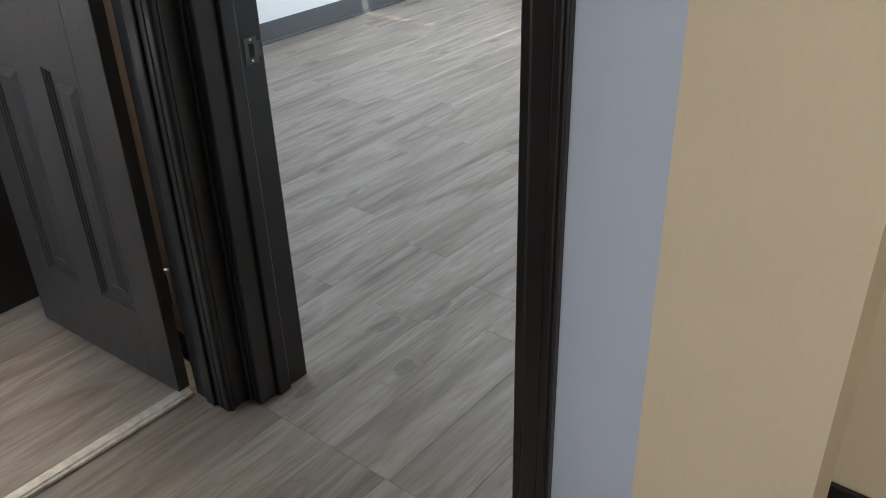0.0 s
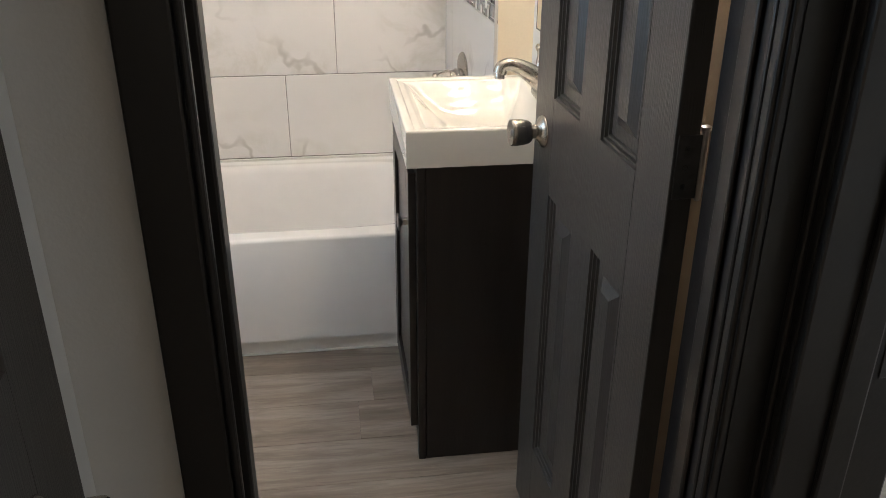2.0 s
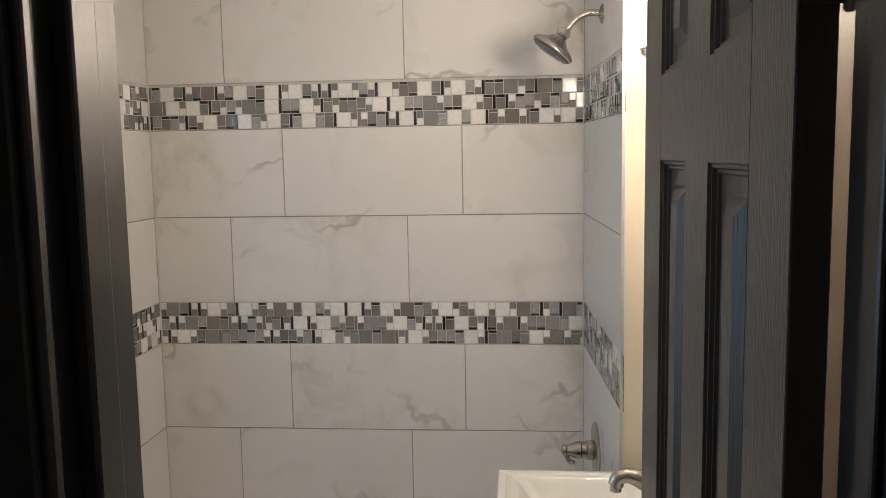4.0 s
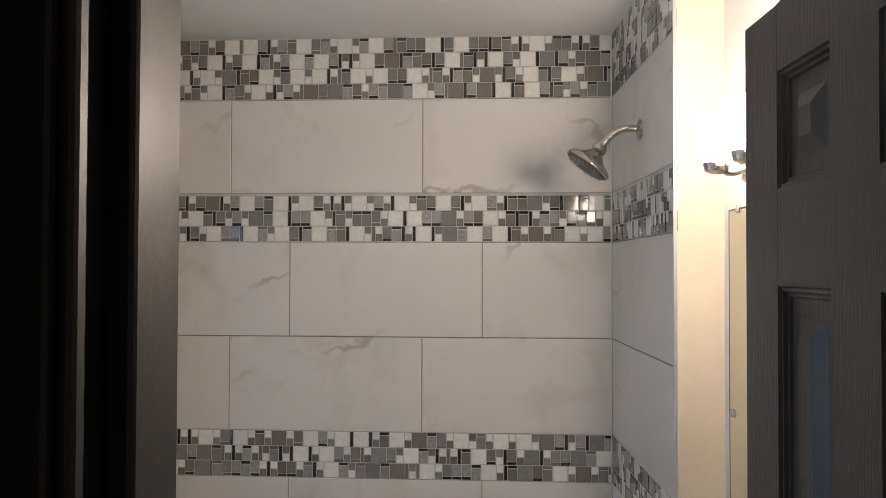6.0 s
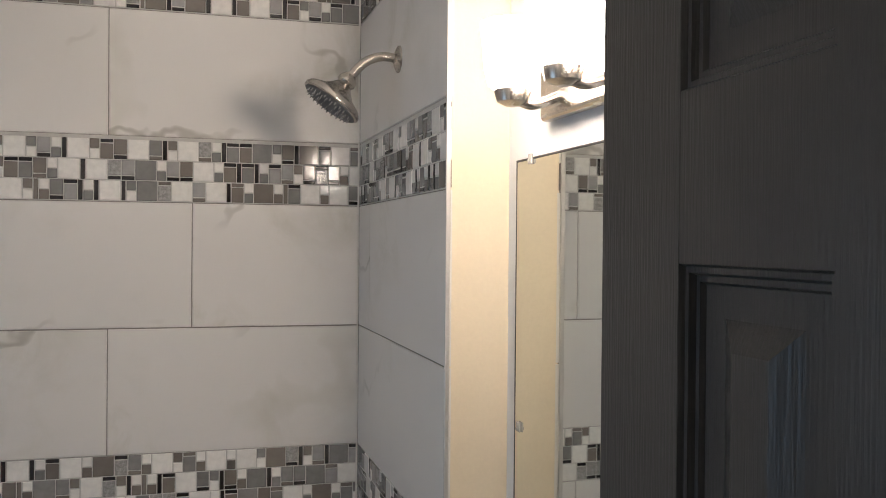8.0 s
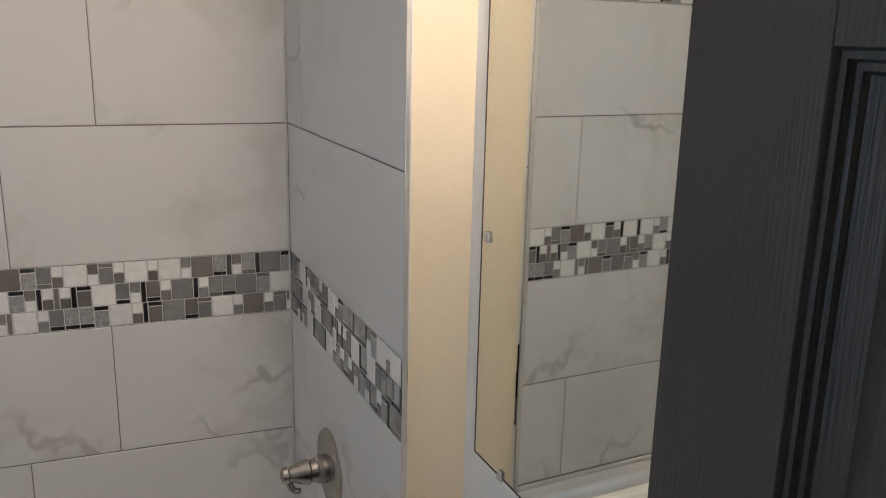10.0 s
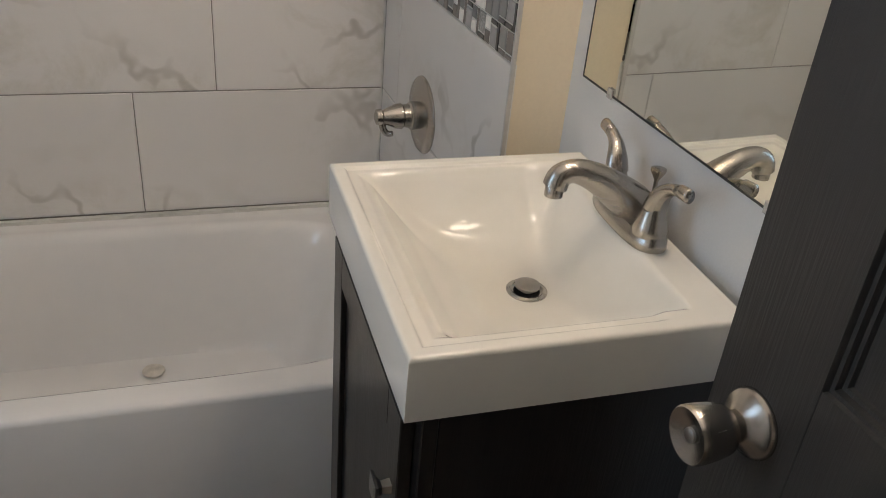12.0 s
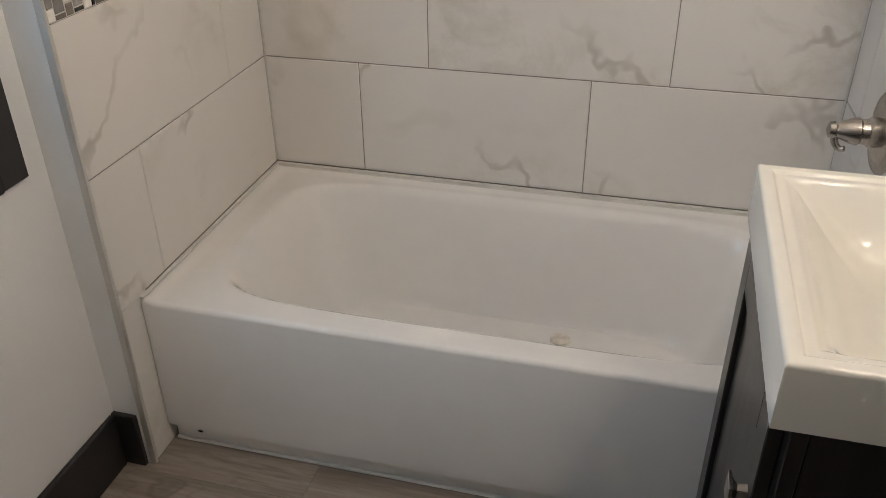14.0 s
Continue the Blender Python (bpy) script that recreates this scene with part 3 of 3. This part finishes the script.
bm.faces.new([g[i][0] for i in range(nx + 1)] + [back[1][0], back[0][0]])
bm.faces.new([g[i][nz] for i in range(nx + 1)] + [back[1][1], back[0][1]])
bm.faces.new(g[0] + [back[0][1], back[0][0]])
bm.faces.new(g[-1] + [back[1][1], back[1][0]])
bm.faces.new((back[0][0], back[0][1], back[1][1], back[1][0]))
ap = finish("apron", bm, ENAMEL, tub, smooth=True)
ap.data.set_sharp_from_angle(angle=radians(50))
bm = bmesh.new()
for x, z, r in ((-1.412, 0.050, 0.016), (-1.396, 0.045, 0.012), (-1.407, 0.028, 0.007)):
    bmesh.ops.create_icosphere(bm, subdivisions=2, radius=1.0, matrix=Matrix.Translation((x, apron_y(x, z), z)) @ Matrix.Diagonal((r, 0.0015, r * 0.55, 1)))
finish("chipped_spot", bm, DARK, tub)["label"] = "dark rusty chips in the enamel"
lathe("drain", [(0.027, 0.0), (0.027, 0.002), (0.022, 0.004), (0.010, 0.0045)], ALU, tub, at=(-0.60, -0.215, 0.0955))
structure(boxes("trim", [(-1.47, 0.0, -0.716, -0.7055, 0, 0.006)], CAULK, bevel=0.002), "white caulk line at the tub foot")
structure(boxes("trim", [(-1.474, 0.0, -0.0130, -0.0015, 0.419, 0.4275), (-1.4745, -1.4660, -0.728, -0.0135, 0.419, 0.4275), (-1.4745, -1.4705, -0.0045, -0.0015, 0.434, TOP), (-0.0045, -0.0005, -0.0045, -0.0015, 0.434, TOP)], CAULK), "white caulk line over the tub rim")

# ---- vanity ----
VX0, VX1, VY0, VY1, VZ = -0.272, 0.149, -1.302, -0.810, 0.920


def blend_min(a, b, k):
    """The smaller of two, with a rounded change-over k wide."""
    h = max(k - abs(a - b), 0.0) / k
    return min(a, b) - h * h * k / 4


def sink_height(x, y):
    """Rim with a low ridge, a basin that slopes gently to the front and steeply at the curved back."""
    cy = (VY0 + VY1) / 2
    z = VZ
    side = min(y - VY0, VY1 - y)
    front = x - VX0
    m = min(side, front)
    z -= 0.004 * step01(0.018, 0.024, m) * (1 - step01(0.30, 0.33, x - VX0))
    z -= 0.003 * step01(0.034, 0.044, m) * (1 - step01(0.30, 0.33, x - VX0))
    dy = abs(y - cy)
    s = min(1.0, dy / 0.203)
    hollow = 0.155 + 0.10 * max(0.0, front - 0.05)
    side_depth = 0.108 * (1 - max(0.0, 1 - (0.207 - dy) / hollow) ** 2) if dy < 0.207 else (0.207 - dy) * 1.39
    front_depth = (front - 0.048) * 1.05
    wide = 0.066 * (1 - 0.85 * s * s) + 0.014
    back_depth = 0.112 * (0.086 - x) / wide
    floor_depth = 0.074 + 0.028 * step01(0.05, 0.24, front)
    depth = blend_min(blend_min(side_depth, back_depth, 0.022), blend_min(front_depth, floor_depth, 0.036), 0.026)
    return z + blend_min(-depth, 0.0, 0.010)


vanity = thing("vanity_cabinet", (0, 0, 0), "espresso wood bathroom vanity cabinet with one door", "vanity")
boxes("body", [(-0.2275, 0.138, -1.292, -1.272, 0.0, 0.832), (-0.2275, 0.138, -0.840, -0.822, 0.0, 0.832), (-0.2275, 0.138, -1.272, -0.840, 0.10, 0.118), (0.126, 0.138, -1.272, -0.840, 0.118, 0.832)], ESPRESSO, vanity, bevel=0.0015)
boxes("face_frame", [(-0.248, -0.228, -1.294, -1.262, 0.0, 0.832), (-0.248, -0.228, -0.850, -0.818, 0.0, 0.832), (-0.248, -0.228, -1.262, -0.850, 0.050, 0.105), (-0.248, -0.228, -1.262, -0.850, 0.800, 0.832)], ESPRESSO, vanity, bevel=0.0015)
boxes("toe_board", [(-0.215, -0.203, -1.272, -0.840, 0.0, 0.10)], ESPRESSO, vanity)
vdoor = new("door")
vdoor.parent, vdoor.location = vanity, (-0.2485, -1.056, 0.095)
boxes("frame", [(-0.018, 0, -0.215, -0.155, 0, 0.715), (-0.018, 0, 0.155, 0.215, 0, 0.715), (-0.018, 0, -0.155, 0.155, 0, 0.06), (-0.018, 0, -0.155, 0.155, 0.655, 0.715)], ESPRESSO, vdoor, bevel=0.0015)
boxes("panel", [(-0.009, -0.001, -0.155, 0.155, 0.06, 0.655)], ESPRESSO, vdoor)
pull = new("pull")
pull.parent, pull.location = vdoor, (-0.018, -0.190, 0.585)
pull["label"] = "square flared nickel cabinet pull"
bm = bmesh.new()
loops = []
for w, h, x in ((0.007, 0.007, 0.0), (0.006, 0.006, -0.012), (0.010, 0.010, -0.017), (0.016, 0.016, -0.020), (0.0165, 0.0165, -0.023), (0.010, 0.010, -0.0245)):
    loops.append([bm.verts.new((x, a * w, b * h)) for a, b in ((-1, -1), (1, -1), (1, 1), (-1, 1))])
for p, q in zip(loops, loops[1:]):
    for k in range(4):
        bm.faces.new((p[k], p[(k + 1) % 4], q[(k + 1) % 4], q[k]))
bm.faces.new(loops[0])
bm.faces.new(loops[-1])
finish("handle", bm, STEEL, pull)

sink = thing("sink", (0, 0, 0), "glossy white rectangular porcelain vanity sink top", "sink")
basin_slab("basin", VX0, VX1, VY0, VY1, 0.833, sink_height, PORCELAIN, 200, 230, sink)
DR = (-0.027, -1.048, sink_height(-0.027, -1.048))
dr = new("drain")
dr.parent, dr.location = sink, DR
dr["label"] = "tarnished chrome pop-up drain"
lathe("flange", [(0.030, 0.0005), (0.030, 0.002), (0.024, 0.0035), (0.021, 0.001), (0.006, 0.0008)], CHROME, dr)
lathe("hole", [(0.019, 0.0012), (0.018, 0.0018)], DARK, dr)
lathe("stopper", [(0.010, 0.001), (0.010, 0.007), (0.018, 0.0085), (0.0185, 0.012), (0.014, 0.0135), (0.003, 0.0138)], STEEL, dr)


def faucet(at):
    f = thing("faucet", at, "brushed nickel two handle centerset faucet on the sink", "faucet")
    bm = bmesh.new()
    loops = []
    for grow, z in ((0.0, 0.0), (0.001, 0.004), (0.0, 0.012), (-0.006, 0.020)):
        ring = []
        for k in range(40):
            a = 2 * math.pi * k / 40
            c, s = math.cos(a), math.sin(a)
            ring.append(bm.verts.new(((0.026 + grow) * math.copysign(abs(c) ** 0.75, c), (0.078 + grow) * math.copysign(abs(s) ** 0.7, s), z)))
        loops.append(ring)
    for p, q in zip(loops, loops[1:]):
        for k in range(40):
            bm.faces.new((p[k], p[(k + 1) % 40], q[(k + 1) % 40], q[k]))
    bm.faces.new(loops[0])
    bm.faces.new(loops[-1])
    base = finish("base", bm, NICKEL, f, smooth=True)
    base.data.set_sharp_from_angle(angle=radians(50))
    pts = curve_points([(0.014, 0, 0.006), (0.002, 0, 0.027), (-0.026, 0, 0.049), (-0.058, 0, 0.069), (-0.086, 0, 0.079), (-0.105, 0, 0.074), (-0.1105, 0, 0.060)])
    n = len(pts)
    tube("spout", pts, [0.029 - 0.0145 * step01(0, 0.75, i / n) + 0.001 * step01(0.7, 1, i / n) for i in range(n)], NICKEL, f, steps=20)
    lathe("aerator", [(0.0115, 0.048), (0.0115, 0.062), (0.010, 0.064)], NICKEL, f, at=(-0.1105, 0, 0), steps=18)
    for sgn in (-1, 1):
        h = new("handle")
        h.parent, h.location = f, (0, 0.051 * sgn, 0.016)
        lathe("hub", [(0.022, 0.0), (0.0225, 0.006), (0.020, 0.014), (0.015, 0.030), (0.012, 0.042), (0.008, 0.048)], NICKEL, h, steps=22)
        hp = curve_points([(0.0, 0, 0.034), (0.000, 0.006 * sgn, 0.052), (0.002, 0.018 * sgn, 0.066), (0.003, 0.036 * sgn, 0.074), (0.003, 0.057 * sgn, 0.077)], 5)
        tube("lever", hp, [0.0125 - 0.0055 * step01(0, 0.7, i / len(hp)) for i in range(len(hp))], NICKEL, h, steps=14, flat=1.25)
    lathe("lift_rod", [(0.0028, 0.015), (0.0028, 0.060), (0.006, 0.066), (0.010, 0.073), (0.010, 0.076), (0.004, 0.078)], NICKEL, f, at=(0.028, 0, 0), steps=16)
    return f


faucet((0.108, -1.056, VZ - 0.001)).scale = (1.1, 1.1, 1.1)

# ---- mirror, lamp, shower, valve on the skewed walls ----
EAST = Matrix.Rotation(radians(SKEW), 4, "Z")


def on_east(x, y, z):
    p = EAST @ Vector((x, y, z))
    return (p.x, p.y, p.z)


mirror = thing("mirror", on_east(0.1125, -0.792, 1.042), "frameless wall mirror held by small plastic clips", "mirror", "", SKEW)
boxes("glass", [(-0.006, -0.0005, -0.58, 0, 0, 0.790)], MIRROR, mirror, bevel=0.0008)
boxes("edge", [(-0.0066, -0.0006, 0.0003, 0.0026, -0.0026, 0.7926), (-0.0066, -0.0006, -0.58, 0.0, -0.0026, -0.0003), (-0.0066, -0.0006, -0.58, 0.0, 0.7903, 0.7926)], TARNISH, mirror)["label"] = "dark ground glass edge"
for y, z in ((-0.09, -0.006), (-0.47, -0.006), (-0.02, 0.35), (-0.06, 0.782)):
    boxes("clip", [(-0.010, -0.0065, y - 0.007, y + 0.007, z, z + 0.016), (-0.0125, -0.0102, y - 0.003, y + 0.003, z + 0.002, z + 0.008)], CLIP, mirror, bevel=0.001)

lamp = thing("vanity_lamp", on_east(0.1125, -1.150, 1.860), "lit three bulb vanity wall lamp with ribbed glass shades", "wall lamp", "", SKEW)
boxes("backplate", [(-0.022, 0, -0.235, 0.235, 0.02, 0.105)], NICKEL, lamp, bevel=0.008, segments=3)
for y in (-0.165, 0.0, 0.165):
    tube("arm", curve_points([(-0.02, y, 0.05), (-0.062, y, 0.034), (-0.092, y, 0.045)], 5), [0.008] * 11, NICKEL, lamp, steps=12)
    lathe("holder", [(0.010, 0.030), (0.022, 0.036), (0.026, 0.050), (0.024, 0.056)], NICKEL, lamp, at=(-0.092, y, 0))
    bm = bmesh.new()
    loops = []
    for r, z in ((0.024, 0.052), (0.034, 0.060), (0.040, 0.085), (0.042, 0.115), (0.046, 0.145), (0.043, 0.145), (0.039, 0.115), (0.037, 0.087), (0.031, 0.064), (0.024, 0.056)):
        loops.append([bm.verts.new((-0.092 + r * (1 + 0.025 * math.cos(12 * 2 * math.pi * k / 72)) * math.cos(2 * math.pi * k / 72), y + r * (1 + 0.025 * math.cos(12 * 2 * math.pi * k / 72)) * math.sin(2 * math.pi * k / 72), z)) for k in range(72)])
    for p, q in zip(loops, loops[1:] + loops[:1]):
        for k in range(72):
            bm.faces.new((p[k], p[(k + 1) % 72], q[(k + 1) % 72], q[k]))
    sh = finish("shade", bm, FROST, lamp, smooth=True)
    sh.visible_shadow = False
    lathe("bulb", [(0.010, 0.055), (0.014, 0.066), (0.028, 0.085), (0.032, 0.103), (0.028, 0.121), (0.014, 0.132), (0.004, 0.134)], BULB, lamp, at=(-0.092, y, 0))

shower = thing("shower", on_east(0.0, -0.405, 2.073), "brushed nickel shower head on a bent arm", "shower head", "", SKEW)
lathe("flange", [(0.028, -0.001), (0.027, 0.003), (0.017, 0.008), (0.011, 0.010)], NICKEL, shower, axis="-x")
tube("arm", curve_points([(0.0, 0, 0), (-0.036, 0, 0.003), (-0.072, 0, -0.012), (-0.103, 0, -0.046)], 6), [0.0095] * 19, NICKEL, shower, steps=14)
head = new("head")
head.parent = shower
head.matrix_basis = Matrix.LocRotScale((-0.103, 0, -0.046), Euler((0, radians(180 + 36), 0)), (1.12, 1.12, 1.12))
lathe("swivel", [(0.012, -0.006), (0.017, 0.002), (0.018, 0.010), (0.014, 0.016)], NICKEL, head)
lathe("bell", [(0.014, 0.014), (0.020, 0.022), (0.032, 0.034), (0.052, 0.044), (0.057, 0.050), (0.057, 0.056), (0.054, 0.058)], NICKEL, head, steps=40)
lathe("face", [(0.053, 0.0585), (0.050, 0.0605), (0.010, 0.0615)], RUBBER, head, steps=40)
bm = bmesh.new()
for r, n in ((0.045, 26), (0.034, 20), (0.022, 12)):
    for k in range(n):
        a = 2 * math.pi * k / n
        bmesh.ops.create_cone(bm, segments=6, radius1=0.0022, radius2=0.0012, depth=0.005, cap_ends=True, matrix=Matrix.Translation((r * math.cos(a), r * math.sin(a), 0.063)))
tagged(finish("nozzles", bm, CHROME, head), kind="stuff")

valve = thing("shower_valve", on_east(0.0, -0.325, 0.795), "brushed nickel shower valve with lever on a round plate", "shower valve", "", SKEW)
lathe("plate", [(0.084, -0.001), (0.084, 0.003), (0.079, 0.008), (0.050, 0.012), (0.034, 0.014)], NICKEL, valve, axis="-x", steps=44)
lathe("stem", [(0.030, 0.012), (0.030, 0.030), (0.026, 0.033), (0.024, 0.046), (0.028, 0.050), (0.026, 0.062), (0.017, 0.084), (0.015, 0.090), (0.018, 0.094), (0.016, 0.104), (0.006, 0.108)], NICKEL, valve, axis="-x")
tube("lever", curve_points([(-0.092, 0, -0.008), (-0.088, -0.002, -0.026), (-0.080, -0.006, -0.036), (-0.070, -0.012, -0.034)], 5), [0.008 - 0.002 * i / 15 for i in range(16)], NICKEL, valve, steps=12)

# metal edge trims of the tile
structure(boxes("trim", [(-0.002, 0.0060, -0.7475, -0.7424, 0.0, TOP)], SATIN, turn=SKEW, bevel=0.001), "slim metal tile edge trim")
structure(boxes("trim", [(-1.489, -1.472, -0.806, -0.797, 0, TOP)], SATIN, bevel=0.001), "slim metal tile edge trim")

# outlet on the bedroom wall
outlet = thing("wall_outlet", (3.135, 0.319, 0.275), "white duplex power outlet on the bedroom wall", "outlet")
boxes("plate", [(-0.035, 0.035, -0.005, 0, 0, 0.115)], PLASTIC, outlet, bevel=0.002)
for z in (0.018, 0.062):
    boxes("socket", [(-0.016, 0.016, -0.008, -0.0052, z, z + 0.034)], PLASTIC, outlet, bevel=0.002)
    boxes("slot", [(-0.009, -0.006, -0.0088, -0.0082, z + 0.014, z + 0.026), (0.006, 0.009, -0.0088, -0.0082, z + 0.014, z + 0.026)], DARK, outlet)

# lamps inside the three bulbs
for i, y in enumerate((-0.165, 0.0, 0.165)):
    data = bpy.data.lights.new("bulb_light", "POINT")
    data.energy, data.color, data.shadow_soft_size = 1.2, WARM, 0.03
    lo = new("bulb_light", data)
    lo.location = on_east(0.1125 - 0.092, -1.150 + y, 1.860 + 0.150)

# ---- large wall tiles ----
ROWS_Z = [(0.4295, 0.7385), (0.7415, 1.0440), (1.1925, 1.4880), (1.4910, 1.7870), (1.9440, 2.2400)]
BANDS = [(1.046, 3), (1.790, 3), (2.243, 4)]


def tile_mesh(w, h, mat, name="tile", soft=0.0018, depth=0.011):
    """One tile, front at y = 0, lying along x and z from the origin's middle."""
    bm = bmesh.new()
    a = [bm.verts.new((sx * w / 2, depth, sz * h / 2)) for sx, sz in ((-1, -1), (1, -1), (1, 1), (-1, 1))]
    b = [bm.verts.new((sx * w / 2, soft, sz * h / 2)) for sx, sz in ((-1, -1), (1, -1), (1, 1), (-1, 1))]
    c = [bm.verts.new((sx * (w / 2 - soft), 0, sz * (h / 2 - soft))) for sx, sz in ((-1, -1), (1, -1), (1, 1), (-1, 1))]
    for p, q in ((a, b), (b, c)):
        for k in range(4):
            bm.faces.new((p[k], p[(k + 1) % 4], q[(k + 1) % 4], q[k]))
    bm.faces.new(c)
    bmesh.ops.recalc_face_normals(bm, faces=bm.faces)
    me = bpy.data.meshes.new(name)
    bm.to_mesh(me)
    bm.free()
    me.materials.append(mat)
    return me


def lay(me, name, parent, m):
    ob = new(name, me)
    ob.matrix_basis = m
    ob.parent = parent
    return ob


def tile_course(parent, to_wall, u0, u1, joints, z0, z1):
    ends = [u0] + [j for j in joints if u0 < j < u1] + [u1]
    for a, b in zip(ends, ends[1:]):
        lay(tile_mesh(b - a - 0.0022, z1 - z0, MARBLE), "tile", parent, to_wall @ Matrix.Translation(((a + b) / 2, random.uniform(-0.0004, 0.0004), (z0 + z1) / 2)))


NORTH = Matrix.Identity(4)
WEST = Matrix.Rotation(radians(90), 4, "Z")     # u runs along +y, front faces +x
EASTW = Matrix.Rotation(radians(-90), 4, "Z")   # u runs along -y, front faces -x
LEFT, RIGHT = -1.4735, -0.0015
for i, (z0, z1) in enumerate(ROWS_Z):
    odd = i in (0, 2, 4)
    tile_course(wall_back, NORTH, LEFT, RIGHT, (-1.206, -0.591) if odd else (-1.013, -0.402), z0, z1)
    tile_course(wall_left_tile, WEST, -0.796, -0.002, (-0.62,) if odd else (-0.20,), z0, z1)
    tile_course(wall_plumb, EASTW, 0.002, 0.742, () if odd else (0.13,), z0, z1)
tile_course(wall_left_tile, WEST, -0.796, -0.700, (), 0.004, 0.430)

# ---- mosaic bands ----
GAP = 0.0022
mosaic_cache = {}


def mosaic_units(rng, length):
    """Rows of pieces (u, width, z, height, material) for one course 0.0485 high, packed to the given length."""
    H = 0.0463
    u, out, last = 0.0, [], ""
    while u < length - 0.004:
        kind = rng.choice([k for k in ("big", "big", "mid", "mid", "mid", "bar", "bar", "small", "small", "small") if k != last or k == "mid"])
        left = length - u
        w = {"big": 0.046, "mid": 0.028, "bar": 0.0095, "small": 0.0205}[kind]
        w = min(w, left)
        if kind == "big":
            out.append((u, w, 0, H, rng.choice((M_WHITE, M_WHITE, M_WHITE, M_WHITE, M_WHITE, M_GREY, M_TAUPE))))
        elif kind == "bar":
            out.append((u, w, 0, H, rng.choice((M_DARK, M_DARK, M_DARK, M_TAUPE))))
        elif kind == "mid":
            m = rng.choice((M_GREY, M_LIGHT, M_CRACK, M_TAUPE, M_GREY))
            bar, low = 0.0085, rng.random() < 0.55
            dk = rng.choice((M_DARK, M_DARK, M_DARK, M_TAUPE))
            if low:
                out += [(u, w, 0, bar, dk), (u, w, bar + GAP, H - bar - GAP, m)]
            else:
                out += [(u, w, H - bar, bar, dk), (u, w, 0, H - bar - GAP, m)]
        else:
            s = (H - GAP) / 2
            pair = [M_WHITE, rng.choice((M_TAUPE, M_GREY))]
            rng.shuffle(pair)
            out += [(u, w, 0, s, pair[0]), (u, w, s + GAP, s, pair[1])]
        u += w + GAP
        last = kind
    return out


def mosaic(parent, to_wall, u0, u1, seed, single):
    rng = random.Random(seed)
    joined = {}
    for z, n in BANDS:
        for r in range(n):
            for u, w, dz, h, m in mosaic_units(rng, u1 - u0):
                zc = z + r * 0.0485 + dz + h / 2 + 0.001
                if zc + h / 2 > TOP:
                    continue
                at = to_wall @ Matrix.Translation((u0 + u + w / 2, -0.0005 + rng.uniform(-0.0006, 0.0006), zc)) @ Matrix.Rotation(rng.uniform(-0.016, 0.016), 4, "Z") @ Matrix.Rotation(rng.uniform(-0.016, 0.016), 4, "X")
                key = (round(w, 4), round(h, 4), m.name)
                if key not in mosaic_cache:
                    mosaic_cache[key] = tile_mesh(w, h, m, "mosaic_tile", 0.0016, 0.009)
                if single == z:
                    lay(mosaic_cache[key], "mosaic_tile", parent, at)
                else:
                    joined.setdefault(m.name, (m, []))[1].append((mosaic_cache[key], at))
    for m, pieces in joined.values():
        bm = bmesh.new()
        for me, at in pieces:
            k = len(bm.verts)
            bm.from_mesh(me)
            bm.verts.ensure_lookup_table()
            bmesh.ops.transform(bm, matrix=at, verts=bm.verts[k:])
        me = bpy.data.meshes.new("mosaic")
        bm.to_mesh(me)
        bm.free()
        me.materials.append(m)
        ob = new("mosaic", me)
        ob.parent = parent
        tagged(ob, kind="stuff")


for parent, rows in ((wall_back, [(LEFT, RIGHT, 0.0012, 0.0100)]), (wall_plumb, [(0.0012, 0.0100, -0.737, -0.002)]), (wall_left_tile, [(-0.0100, -0.0012, -0.789, -0.002)])):
    boxes("grout", [(*r, z0, min(z1, TOP)) for r in rows for z0, z1 in ((1.0455, 1.1915), (1.789, 1.9425), (2.2415, TOP))], PALEGROUT, parent)
mosaic(wall_back, NORTH, LEFT, RIGHT, 5, 1.046)
mosaic(wall_plumb, EASTW, 0.002, 0.742, 8, 1.046)
mosaic(wall_left_tile, WEST, -0.796, -0.002, 11, 1.046)

# ---- floor planks ----
plank_cache = {}


def plank_mesh(length, width):
    key = (round(length, 3), round(width, 3))
    if key not in plank_cache:
        bm = bmesh.new()
        add_box(bm, -length / 2, length / 2, -width / 2, width / 2, -0.006, 0.0)
        top = [e for e in bm.edges if all(v.co.z > -0.001 for v in e.verts)]
        bmesh.ops.bevel(bm, geom=top, offset=0.0006, segments=1, affect="EDGES")
        me = bpy.data.meshes.new("plank")
        bm.to_mesh(me)
        bm.free()
        me.materials.append(PLANK)
        plank_cache[key] = me
    return plank_cache[key]


def lay_planks(x0, x1, y0, y1, seed, width=0.178, length=1.22):
    rng = random.Random(seed)
    y = y0
    while y < y1 - 0.01:
        w = min(width, y1 - y)
        x = x0 - rng.uniform(0.0, 0.9)
        while x < x1:
            a, b = max(x, x0), min(x + length, x1)
            if b - a > 0.05:
                lay(plank_mesh(b - a - 0.0006, w - 0.0006), "plank", floor_slab, Matrix.Translation(((a + b) / 2, y + w / 2, 0)))
            x += length
        y += w


lay_planks(-1.56, 0.26, -2.075, -0.66, 3)
lay_planks(-2.9, 0.12, -6.1, -2.075, 4)
lay_planks(0.12, 0.62, -6.1, -3.62, 9)
lay_planks(0.285 - 0.165, 5.0, -3.62, 0.32, 6)
